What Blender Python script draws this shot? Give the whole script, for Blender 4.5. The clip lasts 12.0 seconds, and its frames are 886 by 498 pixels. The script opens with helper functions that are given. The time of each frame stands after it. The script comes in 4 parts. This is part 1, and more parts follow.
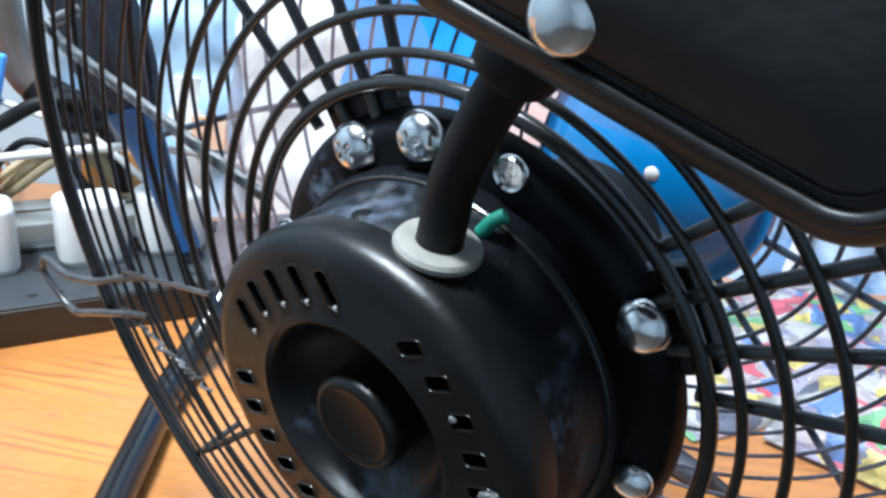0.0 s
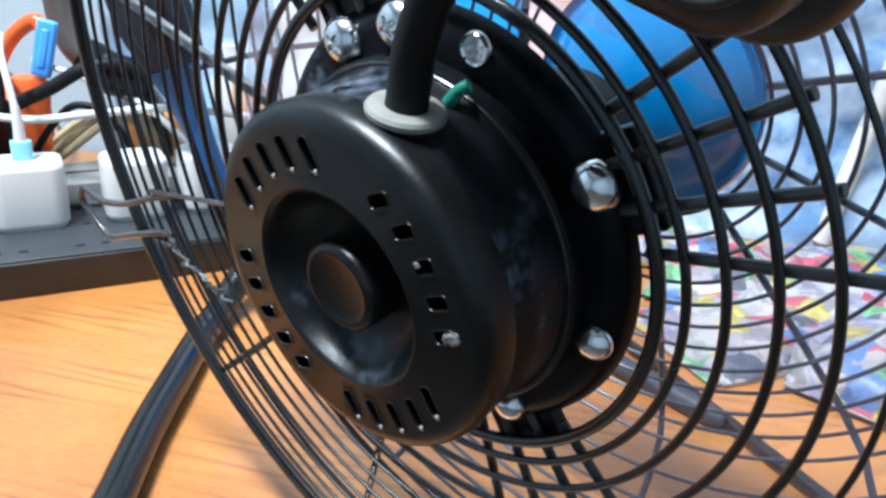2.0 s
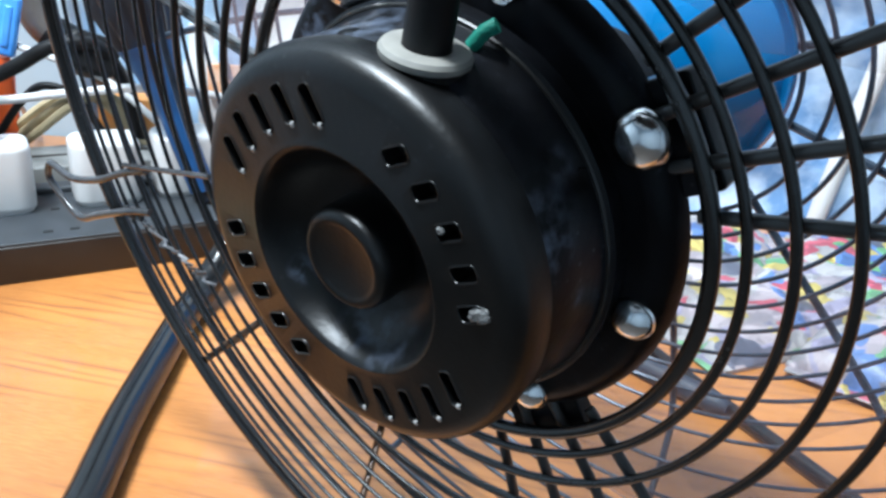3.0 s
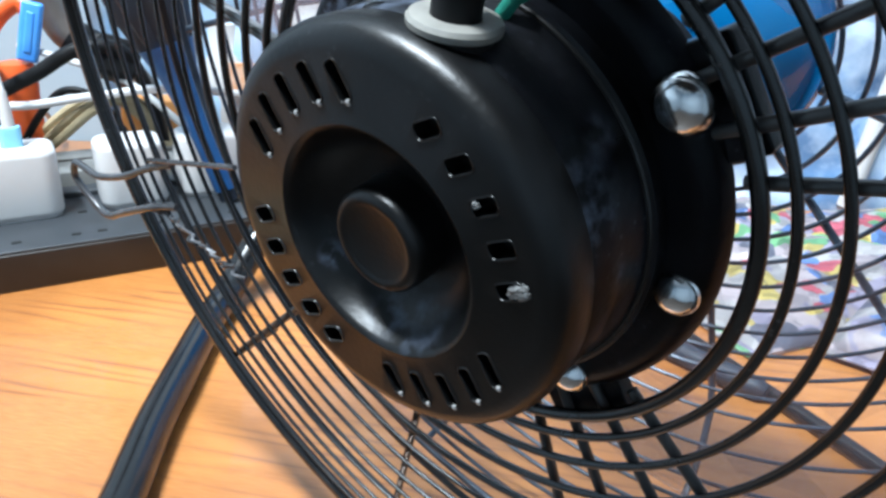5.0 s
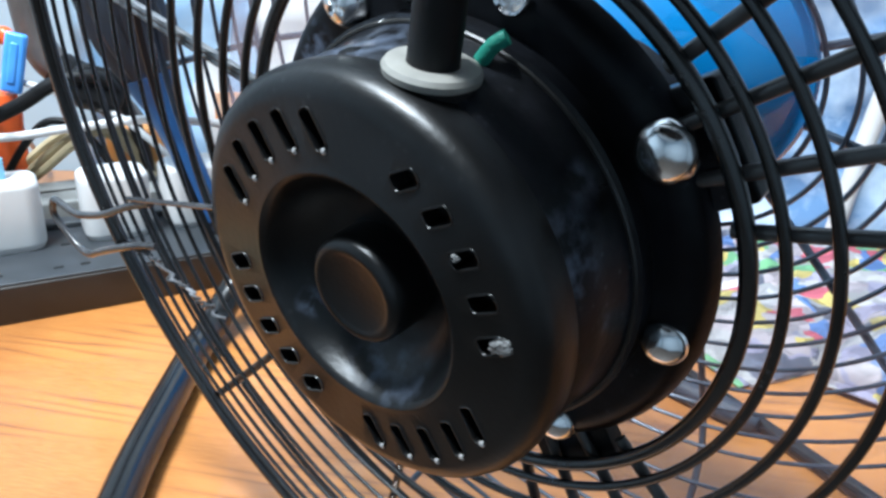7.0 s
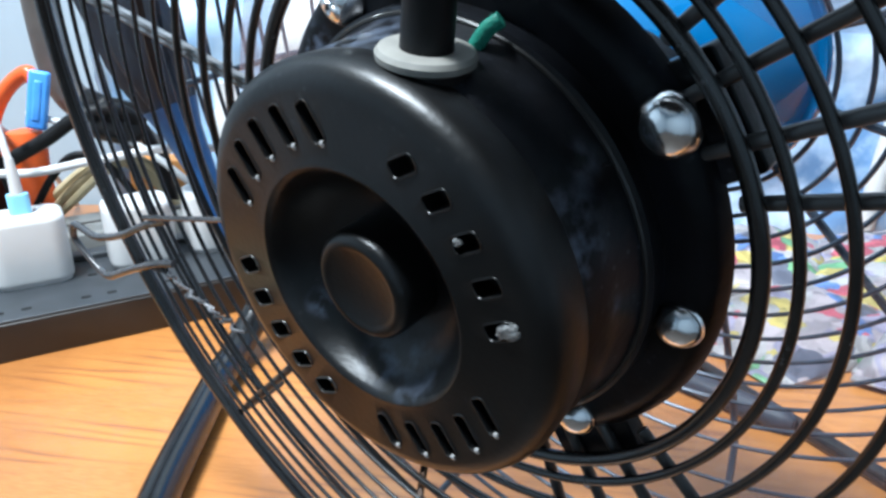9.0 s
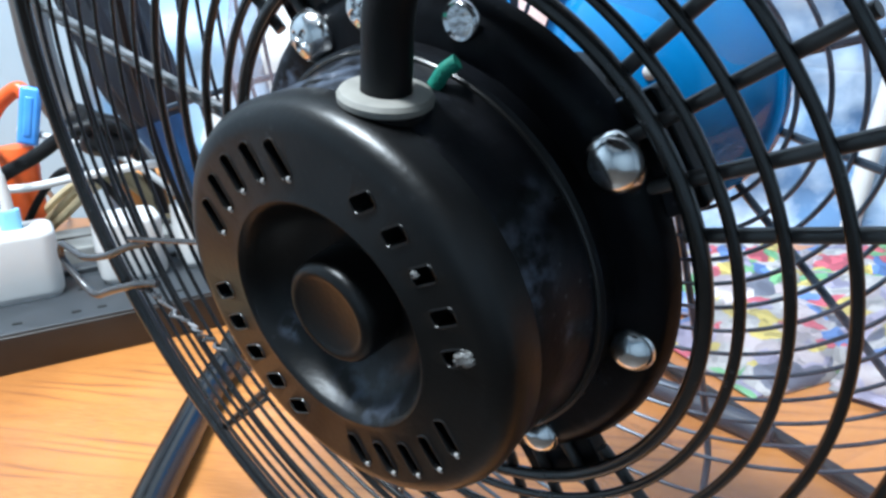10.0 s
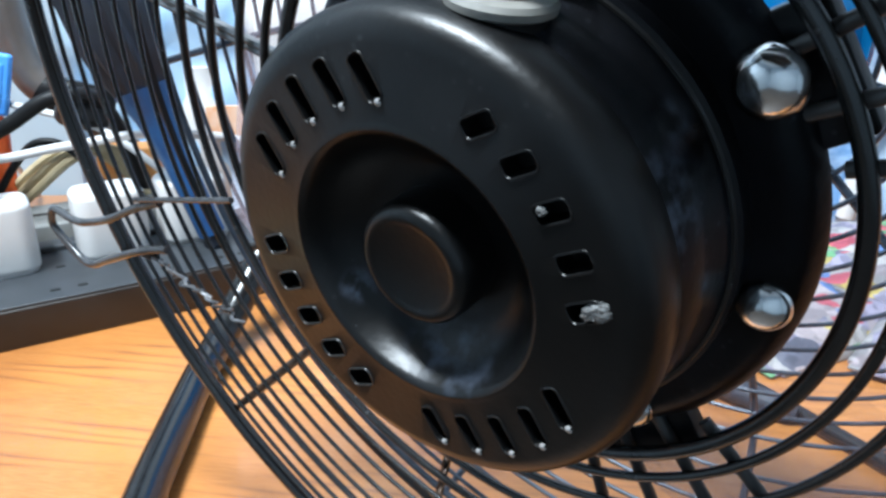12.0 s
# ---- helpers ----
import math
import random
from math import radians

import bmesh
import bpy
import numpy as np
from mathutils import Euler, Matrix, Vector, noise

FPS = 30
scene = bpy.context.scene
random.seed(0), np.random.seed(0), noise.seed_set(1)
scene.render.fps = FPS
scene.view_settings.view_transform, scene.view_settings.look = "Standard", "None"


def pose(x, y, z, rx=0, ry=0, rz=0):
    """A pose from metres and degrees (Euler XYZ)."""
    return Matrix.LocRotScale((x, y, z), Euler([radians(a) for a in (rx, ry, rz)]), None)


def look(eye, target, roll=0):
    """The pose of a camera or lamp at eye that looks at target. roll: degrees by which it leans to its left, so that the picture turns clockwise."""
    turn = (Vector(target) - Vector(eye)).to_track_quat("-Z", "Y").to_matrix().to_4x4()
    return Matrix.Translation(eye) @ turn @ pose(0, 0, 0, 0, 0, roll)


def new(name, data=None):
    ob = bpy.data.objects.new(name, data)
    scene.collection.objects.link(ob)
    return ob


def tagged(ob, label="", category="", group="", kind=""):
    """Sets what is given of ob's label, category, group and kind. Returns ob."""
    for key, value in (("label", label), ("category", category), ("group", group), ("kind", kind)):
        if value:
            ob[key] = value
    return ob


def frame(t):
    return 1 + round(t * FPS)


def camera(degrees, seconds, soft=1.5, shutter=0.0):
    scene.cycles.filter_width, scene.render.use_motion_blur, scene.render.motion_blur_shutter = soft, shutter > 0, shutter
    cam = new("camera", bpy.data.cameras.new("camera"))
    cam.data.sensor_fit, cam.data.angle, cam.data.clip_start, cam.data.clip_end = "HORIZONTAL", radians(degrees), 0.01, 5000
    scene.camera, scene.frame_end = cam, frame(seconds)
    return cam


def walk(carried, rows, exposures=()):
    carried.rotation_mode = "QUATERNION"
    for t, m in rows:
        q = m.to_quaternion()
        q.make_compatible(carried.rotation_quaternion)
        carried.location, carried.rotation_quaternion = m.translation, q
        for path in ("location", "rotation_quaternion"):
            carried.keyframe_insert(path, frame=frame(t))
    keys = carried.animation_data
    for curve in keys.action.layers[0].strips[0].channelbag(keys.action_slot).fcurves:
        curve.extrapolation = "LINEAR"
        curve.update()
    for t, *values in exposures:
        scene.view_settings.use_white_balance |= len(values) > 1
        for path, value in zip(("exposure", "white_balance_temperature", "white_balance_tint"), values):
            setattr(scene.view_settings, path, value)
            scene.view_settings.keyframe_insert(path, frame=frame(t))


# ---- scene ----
# ---- camera and walk ----
cam = camera(58.0, 12.0, soft=2.8)
ROWS = [
    (0.0, -0.0091, -0.0085, 0.1973, -1.42, -21.02, 4.77),
    (0.5, 0.0043, -0.0130, 0.1862, 1.39, -21.80, 4.51),
    (1.0, 0.0026, -0.0100, 0.1847, 2.92, -21.72, 4.06),
    (1.5, 0.0029, -0.0302, 0.1930, 4.05, -22.42, 3.11),
    (2.0, 0.0045, -0.0253, 0.1847, 2.35, -22.05, 3.52),
    (2.5, -0.0015, -0.0209, 0.1819, 1.00, -22.27, 3.77),
    (3.0, -0.0026, -0.0123, 0.1748, 0.33, -22.48, 3.99),
    (3.2, -0.0016, -0.0124, 0.1773, 0.59, -21.83, 3.77),
    (4.8, -0.0018, -0.0145, 0.1768, 2.72, -22.71, 1.08),
    (5.0, -0.0041, -0.0101, 0.1711, 2.14, -22.85, 1.55),
    (5.5, -0.0064, -0.0090, 0.1704, 1.57, -22.66, 1.82),
    (6.0, -0.0038, -0.0058, 0.1708, 1.46, -22.40, 1.65),
    (6.5, -0.0035, -0.0051, 0.1718, 1.24, -22.03, 1.60),
    (7.0, -0.0029, -0.0056, 0.1734, 1.45, -21.22, 1.34),
    (7.2, -0.0019, -0.0100, 0.1768, 2.73, -20.58, -0.06),
    (8.8, 0.0011, -0.0063, 0.1693, 4.58, -19.22, -2.11),
    (9.0, 0.0002, -0.0057, 0.1687, 3.58, -19.59, -1.96),
    (9.5, 0.0018, -0.0062, 0.1713, 3.50, -19.18, -2.27),
    (10.0, 0.0052, -0.0095, 0.1732, 3.23, -19.08, -2.13),
    (10.5, 0.0105, -0.0092, 0.1728, 2.90, -19.23, -2.43),
    (11.0, 0.0032, -0.0070, 0.1647, 2.31, -20.48, -1.94),
    (11.5, -0.0071, -0.0018, 0.1610, 1.57, -20.60, -1.18),
    (12.0, -0.0130, 0.0038, 0.1628, 0.66, -20.05, -1.16),
]
walk(cam, [(t, pose(x, y, z, 90 + pitch, 0, yaw) @ pose(0, 0, 0, 0, 0, roll)) for t, x, y, z, yaw, pitch, roll in ROWS],
     exposures=[(0.0, 0.0), (12.0, 0.0)])

# ---- world and light ----
world = bpy.data.worlds.new("world")
scene.world = world
world.use_nodes = True
world.node_tree.nodes["Background"].inputs["Color"].default_value = (0.75, 0.86, 1.0, 1)
world.node_tree.nodes["Background"].inputs["Strength"].default_value = 0.3


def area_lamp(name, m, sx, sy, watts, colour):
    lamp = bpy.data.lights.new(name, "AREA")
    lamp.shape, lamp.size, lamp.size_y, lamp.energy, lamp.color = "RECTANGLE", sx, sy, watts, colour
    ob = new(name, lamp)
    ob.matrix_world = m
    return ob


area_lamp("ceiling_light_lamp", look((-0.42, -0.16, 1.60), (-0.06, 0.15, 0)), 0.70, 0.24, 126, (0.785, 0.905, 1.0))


# ---- materials ----
def material(name, colour, rough=0.5, metal=0.0, colour2=None, scale=40.0, detail=4.0, bump=0.0, bump_scale=200.0, coat=0.0, stretch=(1, 1, 1), spec=0.5, trans=0.0, alpha=1.0):
    m = bpy.data.materials.new(name)
    m.use_nodes = True
    nt = m.node_tree
    b = nt.nodes["Principled BSDF"]
    b.inputs["Base Color"].default_value = (*colour, 1)
    b.inputs["Roughness"].default_value, b.inputs["Metallic"].default_value = rough, metal
    b.inputs["Coat Weight"].default_value, b.inputs["Specular IOR Level"].default_value = coat, spec
    b.inputs["Transmission Weight"].default_value, b.inputs["Alpha"].default_value = trans, alpha
    tc = nt.nodes.new("ShaderNodeTexCoord")
    mp = nt.nodes.new("ShaderNodeMapping")
    mp.inputs["Scale"].default_value = stretch
    nt.links.new(tc.outputs["Object"], mp.inputs["Vector"])
    if colour2:
        nz = nt.nodes.new("ShaderNodeTexNoise")
        nz.inputs["Scale"].default_value, nz.inputs["Detail"].default_value = scale, detail
        nt.links.new(mp.outputs["Vector"], nz.inputs["Vector"])
        ramp = nt.nodes.new("ShaderNodeValToRGB")
        ramp.color_ramp.elements[0].position, ramp.color_ramp.elements[1].position = 0.35, 0.68
        ramp.color_ramp.elements[0].color, ramp.color_ramp.elements[1].color = (*colour, 1), (*colour2, 1)
        nt.links.new(nz.outputs["Fac"], ramp.inputs["Fac"])
        nt.links.new(ramp.outputs["Color"], b.inputs["Base Color"])
        rr = nt.nodes.new("ShaderNodeMapRange")
        rr.inputs["To Min"].default_value, rr.inputs["To Max"].default_value = max(rough - 0.08, 0.02), rough + 0.1
        nt.links.new(nz.outputs["Fac"], rr.inputs["Value"])
        nt.links.new(rr.outputs["Result"], b.inputs["Roughness"])
    if bump:
        bz = nt.nodes.new("ShaderNodeTexNoise")
        bz.inputs["Scale"].default_value, bz.inputs["Detail"].default_value = bump_scale, 5
        nt.links.new(mp.outputs["Vector"], bz.inputs["Vector"])
        bp = nt.nodes.new("ShaderNodeBump")
        bp.inputs["Strength"].default_value, bp.inputs["Distance"].default_value = bump, 0.001
        nt.links.new(bz.outputs["Fac"], bp.inputs["Height"])
        nt.links.new(bp.outputs["Normal"], b.inputs["Normal"])
    return m


def wood_material():
    m = material("varnished_oak", (0.5, 0.2, 0.05), 0.3, bump=0.12, bump_scale=60, stretch=(3, 30, 3), coat=0.25)
    nt = m.node_tree
    b = nt.nodes["Principled BSDF"]
    tc = nt.nodes.new("ShaderNodeTexCoord")
    mp = nt.nodes.new("ShaderNodeMapping")
    mp.inputs["Scale"].default_value = (2.2, 22, 1)
    turn = nt.nodes.new("ShaderNodeMapping")
    turn.inputs["Rotation"].default_value = (0, 0, radians(11))
    nt.links.new(tc.outputs["Object"], turn.inputs["Vector"])
    nt.links.new(turn.outputs["Vector"], mp.inputs["Vector"])
    warp = nt.nodes.new("ShaderNodeTexNoise")
    warp.inputs["Scale"].default_value, warp.inputs["Detail"].default_value = 2.5, 3
    nt.links.new(mp.outputs["Vector"], warp.inputs["Vector"])
    wave = nt.nodes.new("ShaderNodeTexWave")
    wave.wave_type, wave.bands_direction = "BANDS", "Y"
    wave.inputs["Scale"].default_value, wave.inputs["Distortion"].default_value = 1.9, 9.0
    wave.inputs["Detail"].default_value, wave.inputs["Detail Scale"].default_value = 3.0, 1.4
    nt.links.new(mp.outputs["Vector"], wave.inputs["Vector"])
    r1 = nt.nodes.new("ShaderNodeValToRGB")
    e = r1.color_ramp.elements
    e[0].position, e[0].color = 0.0, (0.30, 0.112, 0.045, 1)
    e[1].position, e[1].color = 0.07, (0.46, 0.178, 0.046, 1)
    x = r1.color_ramp.elements.new(0.8)
    x.color = (0.54, 0.215, 0.058, 1)
    nt.links.new(wave.outputs["Fac"], r1.inputs["Fac"])
    big = nt.nodes.new("ShaderNodeTexNoise")
    big.inputs["Scale"].default_value, big.inputs["Detail"].default_value = 9, 4
    nt.links.new(tc.outputs["Object"], big.inputs["Vector"])
    r2 = nt.nodes.new("ShaderNodeValToRGB")
    r2.color_ramp.elements[0].position, r2.color_ramp.elements[1].position = 0.36, 0.6
    r2.color_ramp.elements[0].color, r2.color_ramp.elements[1].color = (0.58, 0.52, 0.60, 1), (1.0, 0.99, 0.97, 1)
    nt.links.new(big.outputs["Fac"], r2.inputs["Fac"])
    mix = nt.nodes.new("ShaderNodeMixRGB")
    mix.blend_type = "MULTIPLY"
    mix.inputs["Fac"].default_value = 0.7
    gaps = nt.nodes.new("ShaderNodeTexNoise")
    gaps.inputs["Scale"].default_value, gaps.inputs["Detail"].default_value = 16, 3
    gm_ = nt.nodes.new("ShaderNodeMapping")
    gm_.inputs["Scale"].default_value = (0.6, 2.0, 1)
    nt.links.new(tc.outputs["Object"], gm_.inputs["Vector"])
    nt.links.new(gm_.outputs["Vector"], gaps.inputs["Vector"])
    gr = nt.nodes.new("ShaderNodeMapRange")
    gr.inputs["From Min"].default_value, gr.inputs["From Max"].default_value = 0.43, 0.61
    nt.links.new(gaps.outputs["Fac"], gr.inputs["Value"])
    fine = nt.nodes.new("ShaderNodeTexNoise")
    fine.inputs["Scale"].default_value, fine.inputs["Detail"].default_value = 60, 5
    nt.links.new(mp.outputs["Vector"], fine.inputs["Vector"])
    r3 = nt.nodes.new("ShaderNodeValToRGB")
    r3.color_ramp.elements[0].position, r3.color_ramp.elements[1].position = 0.3, 0.7
    r3.color_ramp.elements[0].color, r3.color_ramp.elements[1].color = (0.42, 0.150, 0.036, 1), (0.55, 0.228, 0.066, 1)
    nt.links.new(fine.outputs["Fac"], r3.inputs["Fac"])
    broken = nt.nodes.new("ShaderNodeMixRGB")
    nt.links.new(gr.outputs["Result"], broken.inputs["Fac"])
    nt.links.new(r3.outputs["Color"], broken.inputs["Color1"])
    nt.links.new(r1.outputs["Color"], broken.inputs["Color2"])
    nt.links.new(broken.outputs["Color"], mix.inputs["Color1"])
    nt.links.new(r2.outputs["Color"], mix.inputs["Color2"])
    nt.links.new(mix.outputs["Color"], b.inputs["Base Color"])
    return m


WOOD = wood_material()
BLACK = material("satin_black_enamel", (0.0022, 0.0023, 0.0024), 0.34, colour2=(0.004, 0.0042, 0.0045), scale=60, bump=0.05, bump_scale=900, spec=0.34)
BLACK_DUSTY = material("dusty_black_enamel", (0.003, 0.003, 0.0035), 0.30, colour2=(0.007, 0.0078, 0.0100), scale=95, detail=9, bump=0.08, bump_scale=700, spec=0.20)
BLACK_MATT = material("matt_black_plastic", (0.006, 0.006, 0.0065), 0.42, colour2=(0.010, 0.010, 0.011), scale=90, bump=0.15, bump_scale=1200, spec=0.16)
BOX_BLACK = material("black_box_plastic", (0.010, 0.010, 0.0105), 0.42, colour2=(0.024, 0.024, 0.025), scale=45, bump=0.1, bump_scale=500, spec=0.5)
# pale colour for the glints painted at the slot ends
GLINT_TIP = material("pale_glint_tip", (0.34, 0.33, 0.32), 0.35, metal=0.4, colour2=(0.5, 0.49, 0.48), scale=900)
# lighter than the enamel: paints the highlight along rolled slot edges and seam
LIP = material("highlit_edge", (0.035, 0.034, 0.033), 0.25, metal=0.3)
PALE_CHIP = material("pale_worn_patch", (0.03, 0.03, 0.03), 0.5, colour2=(0.20, 0.20, 0.195), scale=1100, bump=0.5, bump_scale=1500)
WIRE = material("black_coated_wire", (0.008, 0.008, 0.0082), 0.22, colour2=(0.015, 0.015, 0.0152), scale=120, bump=0.02, bump_scale=400, spec=0.7)


def add_dust(m, colour, specks, film=0.06, size=55):
    """Small pale specks and faint smears over a dark paint."""
    nt = m.node_tree
    b = nt.nodes["Principled BSDF"]
    base = b.inputs["Base Color"].links[0].from_socket
    tc = nt.nodes.new("ShaderNodeTexCoord")
    vo = nt.nodes.new("ShaderNodeTexVoronoi")
    vo.inputs["Scale"].default_value = 520
    nt.links.new(tc.outputs["Object"], vo.inputs["Vector"])
    dot = nt.nodes.new("ShaderNodeMapRange")
    dot.inputs["From Min"].default_value, dot.inputs["From Max"].default_value = 0.10, 0.24
    dot.inputs["To Min"].default_value, dot.inputs["To Max"].default_value = 1.0, 0.0
    nt.links.new(vo.outputs["Distance"], dot.inputs["Value"])
    n1 = nt.nodes.new("ShaderNodeTexNoise")
    n1.inputs["Scale"].default_value, n1.inputs["Detail"].default_value = size, 6
    nt.links.new(tc.outputs["Object"], n1.inputs["Vector"])
    where = nt.nodes.new("ShaderNodeMapRange")
    where.inputs["From Min"].default_value, where.inputs["From Max"].default_value = 0.50, 0.72
    nt.links.new(n1.outputs["Fac"], where.inputs["Value"])
    mul = nt.nodes.new("ShaderNodeMath")
    mul.operation = "MULTIPLY"
    nt.links.new(dot.outputs["Result"], mul.inputs[0])
    nt.links.new(where.outputs["Result"], mul.inputs[1])
    smear = nt.nodes.new("ShaderNodeMath")
    smear.operation = "MULTIPLY_ADD"
    smear.inputs[1].default_value = film
    nt.links.new(where.outputs["Result"], smear.inputs[0])
    sc = nt.nodes.new("ShaderNodeMath")
    sc.operation = "MULTIPLY"
    sc.inputs[1].default_value = specks
    nt.links.new(mul.outputs[0], sc.inputs[0])
    nt.links.new(sc.outputs[0], smear.inputs[2])
    mix = nt.nodes.new("ShaderNodeMixRGB")
    mix.inputs["Color2"].default_value = (*colour, 1)
    nt.links.new(smear.outputs[0], mix.inputs["Fac"])
    nt.links.new(base, mix.inputs["Color1"])
    nt.links.new(mix.outputs["Color"], b.inputs["Base Color"])


add_dust(BLACK_DUSTY, (0.17, 0.19, 0.24), 0.25, 0.06)
add_dust(BLACK, (0.06, 0.06, 0.065), 0.35)
add_dust(WIRE, (0.12, 0.12, 0.12), 0.5)


def add_smudge(m, patches):
    """Dusty finger smears: soft-edged patches (centre, reach, strength) broken up by noise."""
    nt = m.node_tree
    b = nt.nodes["Principled BSDF"]
    tc = nt.nodes.new("ShaderNodeTexCoord")
    nz = nt.nodes.new("ShaderNodeTexNoise")
    nz.inputs["Scale"].default_value, nz.inputs["Detail"].default_value = 330, 7
    nt.links.new(tc.outputs["Object"], nz.inputs["Vector"])
    rag = nt.nodes.new("ShaderNodeMapRange")
    rag.inputs["From Min"].default_value, rag.inputs["From Max"].default_value = 0.44, 0.70
    nt.links.new(nz.outputs["Fac"], rag.inputs["Value"])
    colour = b.inputs["Base Color"].links[0].from_socket
    for centre, reach, strength in patches:
        far = nt.nodes.new("ShaderNodeVectorMath")
        far.operation = "DISTANCE"
        far.inputs[1].default_value = centre
        nt.links.new(tc.outputs["Object"], far.inputs[0])
        soft = nt.nodes.new("ShaderNodeMapRange")
        soft.interpolation_type = "SMOOTHSTEP"
        soft.inputs["From Min"].default_value, soft.inputs["From Max"].default_value = reach * 0.25, reach
        soft.inputs["To Min"].default_value, soft.inputs["To Max"].default_value = strength, 0.0
        nt.links.new(far.outputs["Value"], soft.inputs["Value"])
        mul = nt.nodes.new("ShaderNodeMath")
        mul.operation = "MULTIPLY"
        nt.links.new(soft.outputs["Result"], mul.inputs[0])
        nt.links.new(rag.outputs["Result"], mul.inputs[1])
        mix = nt.nodes.new("ShaderNodeMixRGB")
        mix.inputs["Color2"].default_value = (0.13, 0.16, 0.22, 1)
        nt.links.new(mul.outputs[0], mix.inputs["Fac"])
        nt.links.new(colour, mix.inputs["Color1"])
        colour = mix.outputs["Color"]
    nt.links.new(colour, b.inputs["Base Color"])


BODY_BLACK = BLACK_DUSTY.copy()
BODY_BLACK.name = "smeared_black_enamel"
BODY_BLACK.node_tree.nodes["Principled BSDF"].inputs["Specular IOR Level"].default_value = 0.18
add_smudge(BODY_BLACK, (((0.0303, 0.0117, 0.0150), 0.0080, 0.40), ((0.0315, 0.0070, 0.0150), 0.0060, 0.45), ((0.0325, -0.0016, 0.0115), 0.0028, 0.7), ((0.0278, 0.0168, 0.0088), 0.0040, 0.35),
                        ((-0.0035, 0.0325, 0.0120), 0.0100, 0.55)))
PLATE_BLACK = BLACK_DUSTY.copy()
PLATE_BLACK.name = "specked_black_enamel"
PLATE_BLACK.node_tree.nodes["Principled BSDF"].inputs["Specular IOR Level"].default_value = 0.10
add_smudge(PLATE_BLACK, (((-0.0265, 0.0248, 0.0010), 0.0075, 0.9),))
CAP_BLACK = BLACK.copy()
CAP_BLACK.name = "dusty_satin_black_enamel"
add_smudge(CAP_BLACK, (((-0.0140, -0.0080, 0.0212), 0.0034, 0.85), ((0.0040, -0.0150, 0.0208), 0.0090, 0.30), ((-0.0030, -0.0160, 0.0212), 0.0050, 0.35)))
TUBE_BLACK = material("glossy_black_tube_paint", (0.003, 0.003, 0.0034), 0.2, colour2=(0.006, 0.006, 0.0066), scale=70, bump=0.04, bump_scale=500, spec=0.5)
VOID = material("dark_hollow", (0.002, 0.002, 0.002), 0.9)
WIRE_SPOKE = material("lighter_grey_wire", (0.032, 0.031, 0.031), 0.3, colour2=(0.060, 0.058, 0.058), scale=120)
HOOK_WIRE = material("bright_worn_wire", (0.03, 0.03, 0.032), 0.2, metal=0.2, colour2=(0.07, 0.07, 0.074), scale=160)
FRAYED = material("frayed_dull_wire", (0.05, 0.05, 0.052), 0.28, metal=0.5, colour2=(0.26, 0.26, 0.27), scale=260)
STEEL = material("bare_steel_wire", (0.22, 0.22, 0.22), 0.35, metal=0.6, colour2=(0.30, 0.30, 0.31), scale=120)
WIRE_FRONT = material("dark_steel_wire", (0.022, 0.032, 0.048), 0.3, metal=0.3, colour2=(0.06, 0.08, 0.11), scale=120)
CHROME = material("chromed_steel", (0.75, 0.75, 0.76), 0.12, metal=1.0, colour2=(0.6, 0.6, 0.62), scale=300, bump=0.35, bump_scale=260)
ZINC = material("zinc_plated_steel", (0.88, 0.88, 0.88), 0.15, metal=1.0, colour2=(0.74, 0.74, 0.75), scale=420, bump=0.2, bump_scale=200)
RUBBER = material("black_rubber", (0.005, 0.005, 0.0055), 0.5, colour2=(0.008, 0.008, 0.0085), scale=150, spec=0.22)
FOOT_RUBBER = material("blue_grey_rubber", (0.018, 0.026, 0.040), 0.55, colour2=(0.026, 0.035, 0.052), scale=120)
GROMMET = material("grey_rubber_grommet", (0.17, 0.165, 0.15), 0.5, colour2=(0.25, 0.24, 0.215), scale=200)
GREEN = material("green_wire_sleeve", (0.0, 0.16, 0.11), 0.5, colour2=(0.004, 0.22, 0.15), scale=400, bump=0.3, bump_scale=1500)
BLUE_BADGE = material("glossy_blue_badge", (0.001, 0.18, 0.48), 0.25, colour2=(0.002, 0.24, 0.60), scale=20, coat=1.0)
WHITE_PLASTIC = material("white_plastic", (0.60, 0.585, 0.575), 0.35, colour2=(0.65, 0.64, 0.63), scale=30)
STRIP_TOP = material("dark_grey_plastic", (0.026, 0.030, 0.034), 0.45, colour2=(0.036, 0.040, 0.046), scale=80, bump=0.1, bump_scale=900)
STRIP_SIDE = material("black_brown_plastic", (0.014, 0.010, 0.008), 0.4, colour2=(0.022, 0.016, 0.013), scale=60)
CYAN = material("pale_blue_plastic", (0.25, 0.62, 0.85), 0.35, colour2=(0.3, 0.68, 0.9), scale=100)
ORANGE = material("orange_plastic", (0.75, 0.10, 0.02), 0.35, colour2=(0.85, 0.14, 0.03), scale=60)
BLUE_PLASTIC = material("blue_plastic", (0.06, 0.3, 0.85), 0.3, colour2=(0.1, 0.4, 0.9), scale=60)
# pinkish, mostly transparent: imitates the veil of the turning blades
BLADE = material("spin_haze_tint", (0.64, 0.50, 0.56), 0.3, alpha=0.24)
WALL = material("pale_blue_grey_paint", (0.35, 0.425, 0.48), 0.8, colour2=(0.40, 0.47, 0.53), scale=6, bump=0.1, bump_scale=150)
CEILING = material("white_paint", (0.8, 0.8, 0.8), 0.8, colour2=(0.75, 0.75, 0.75), scale=5)


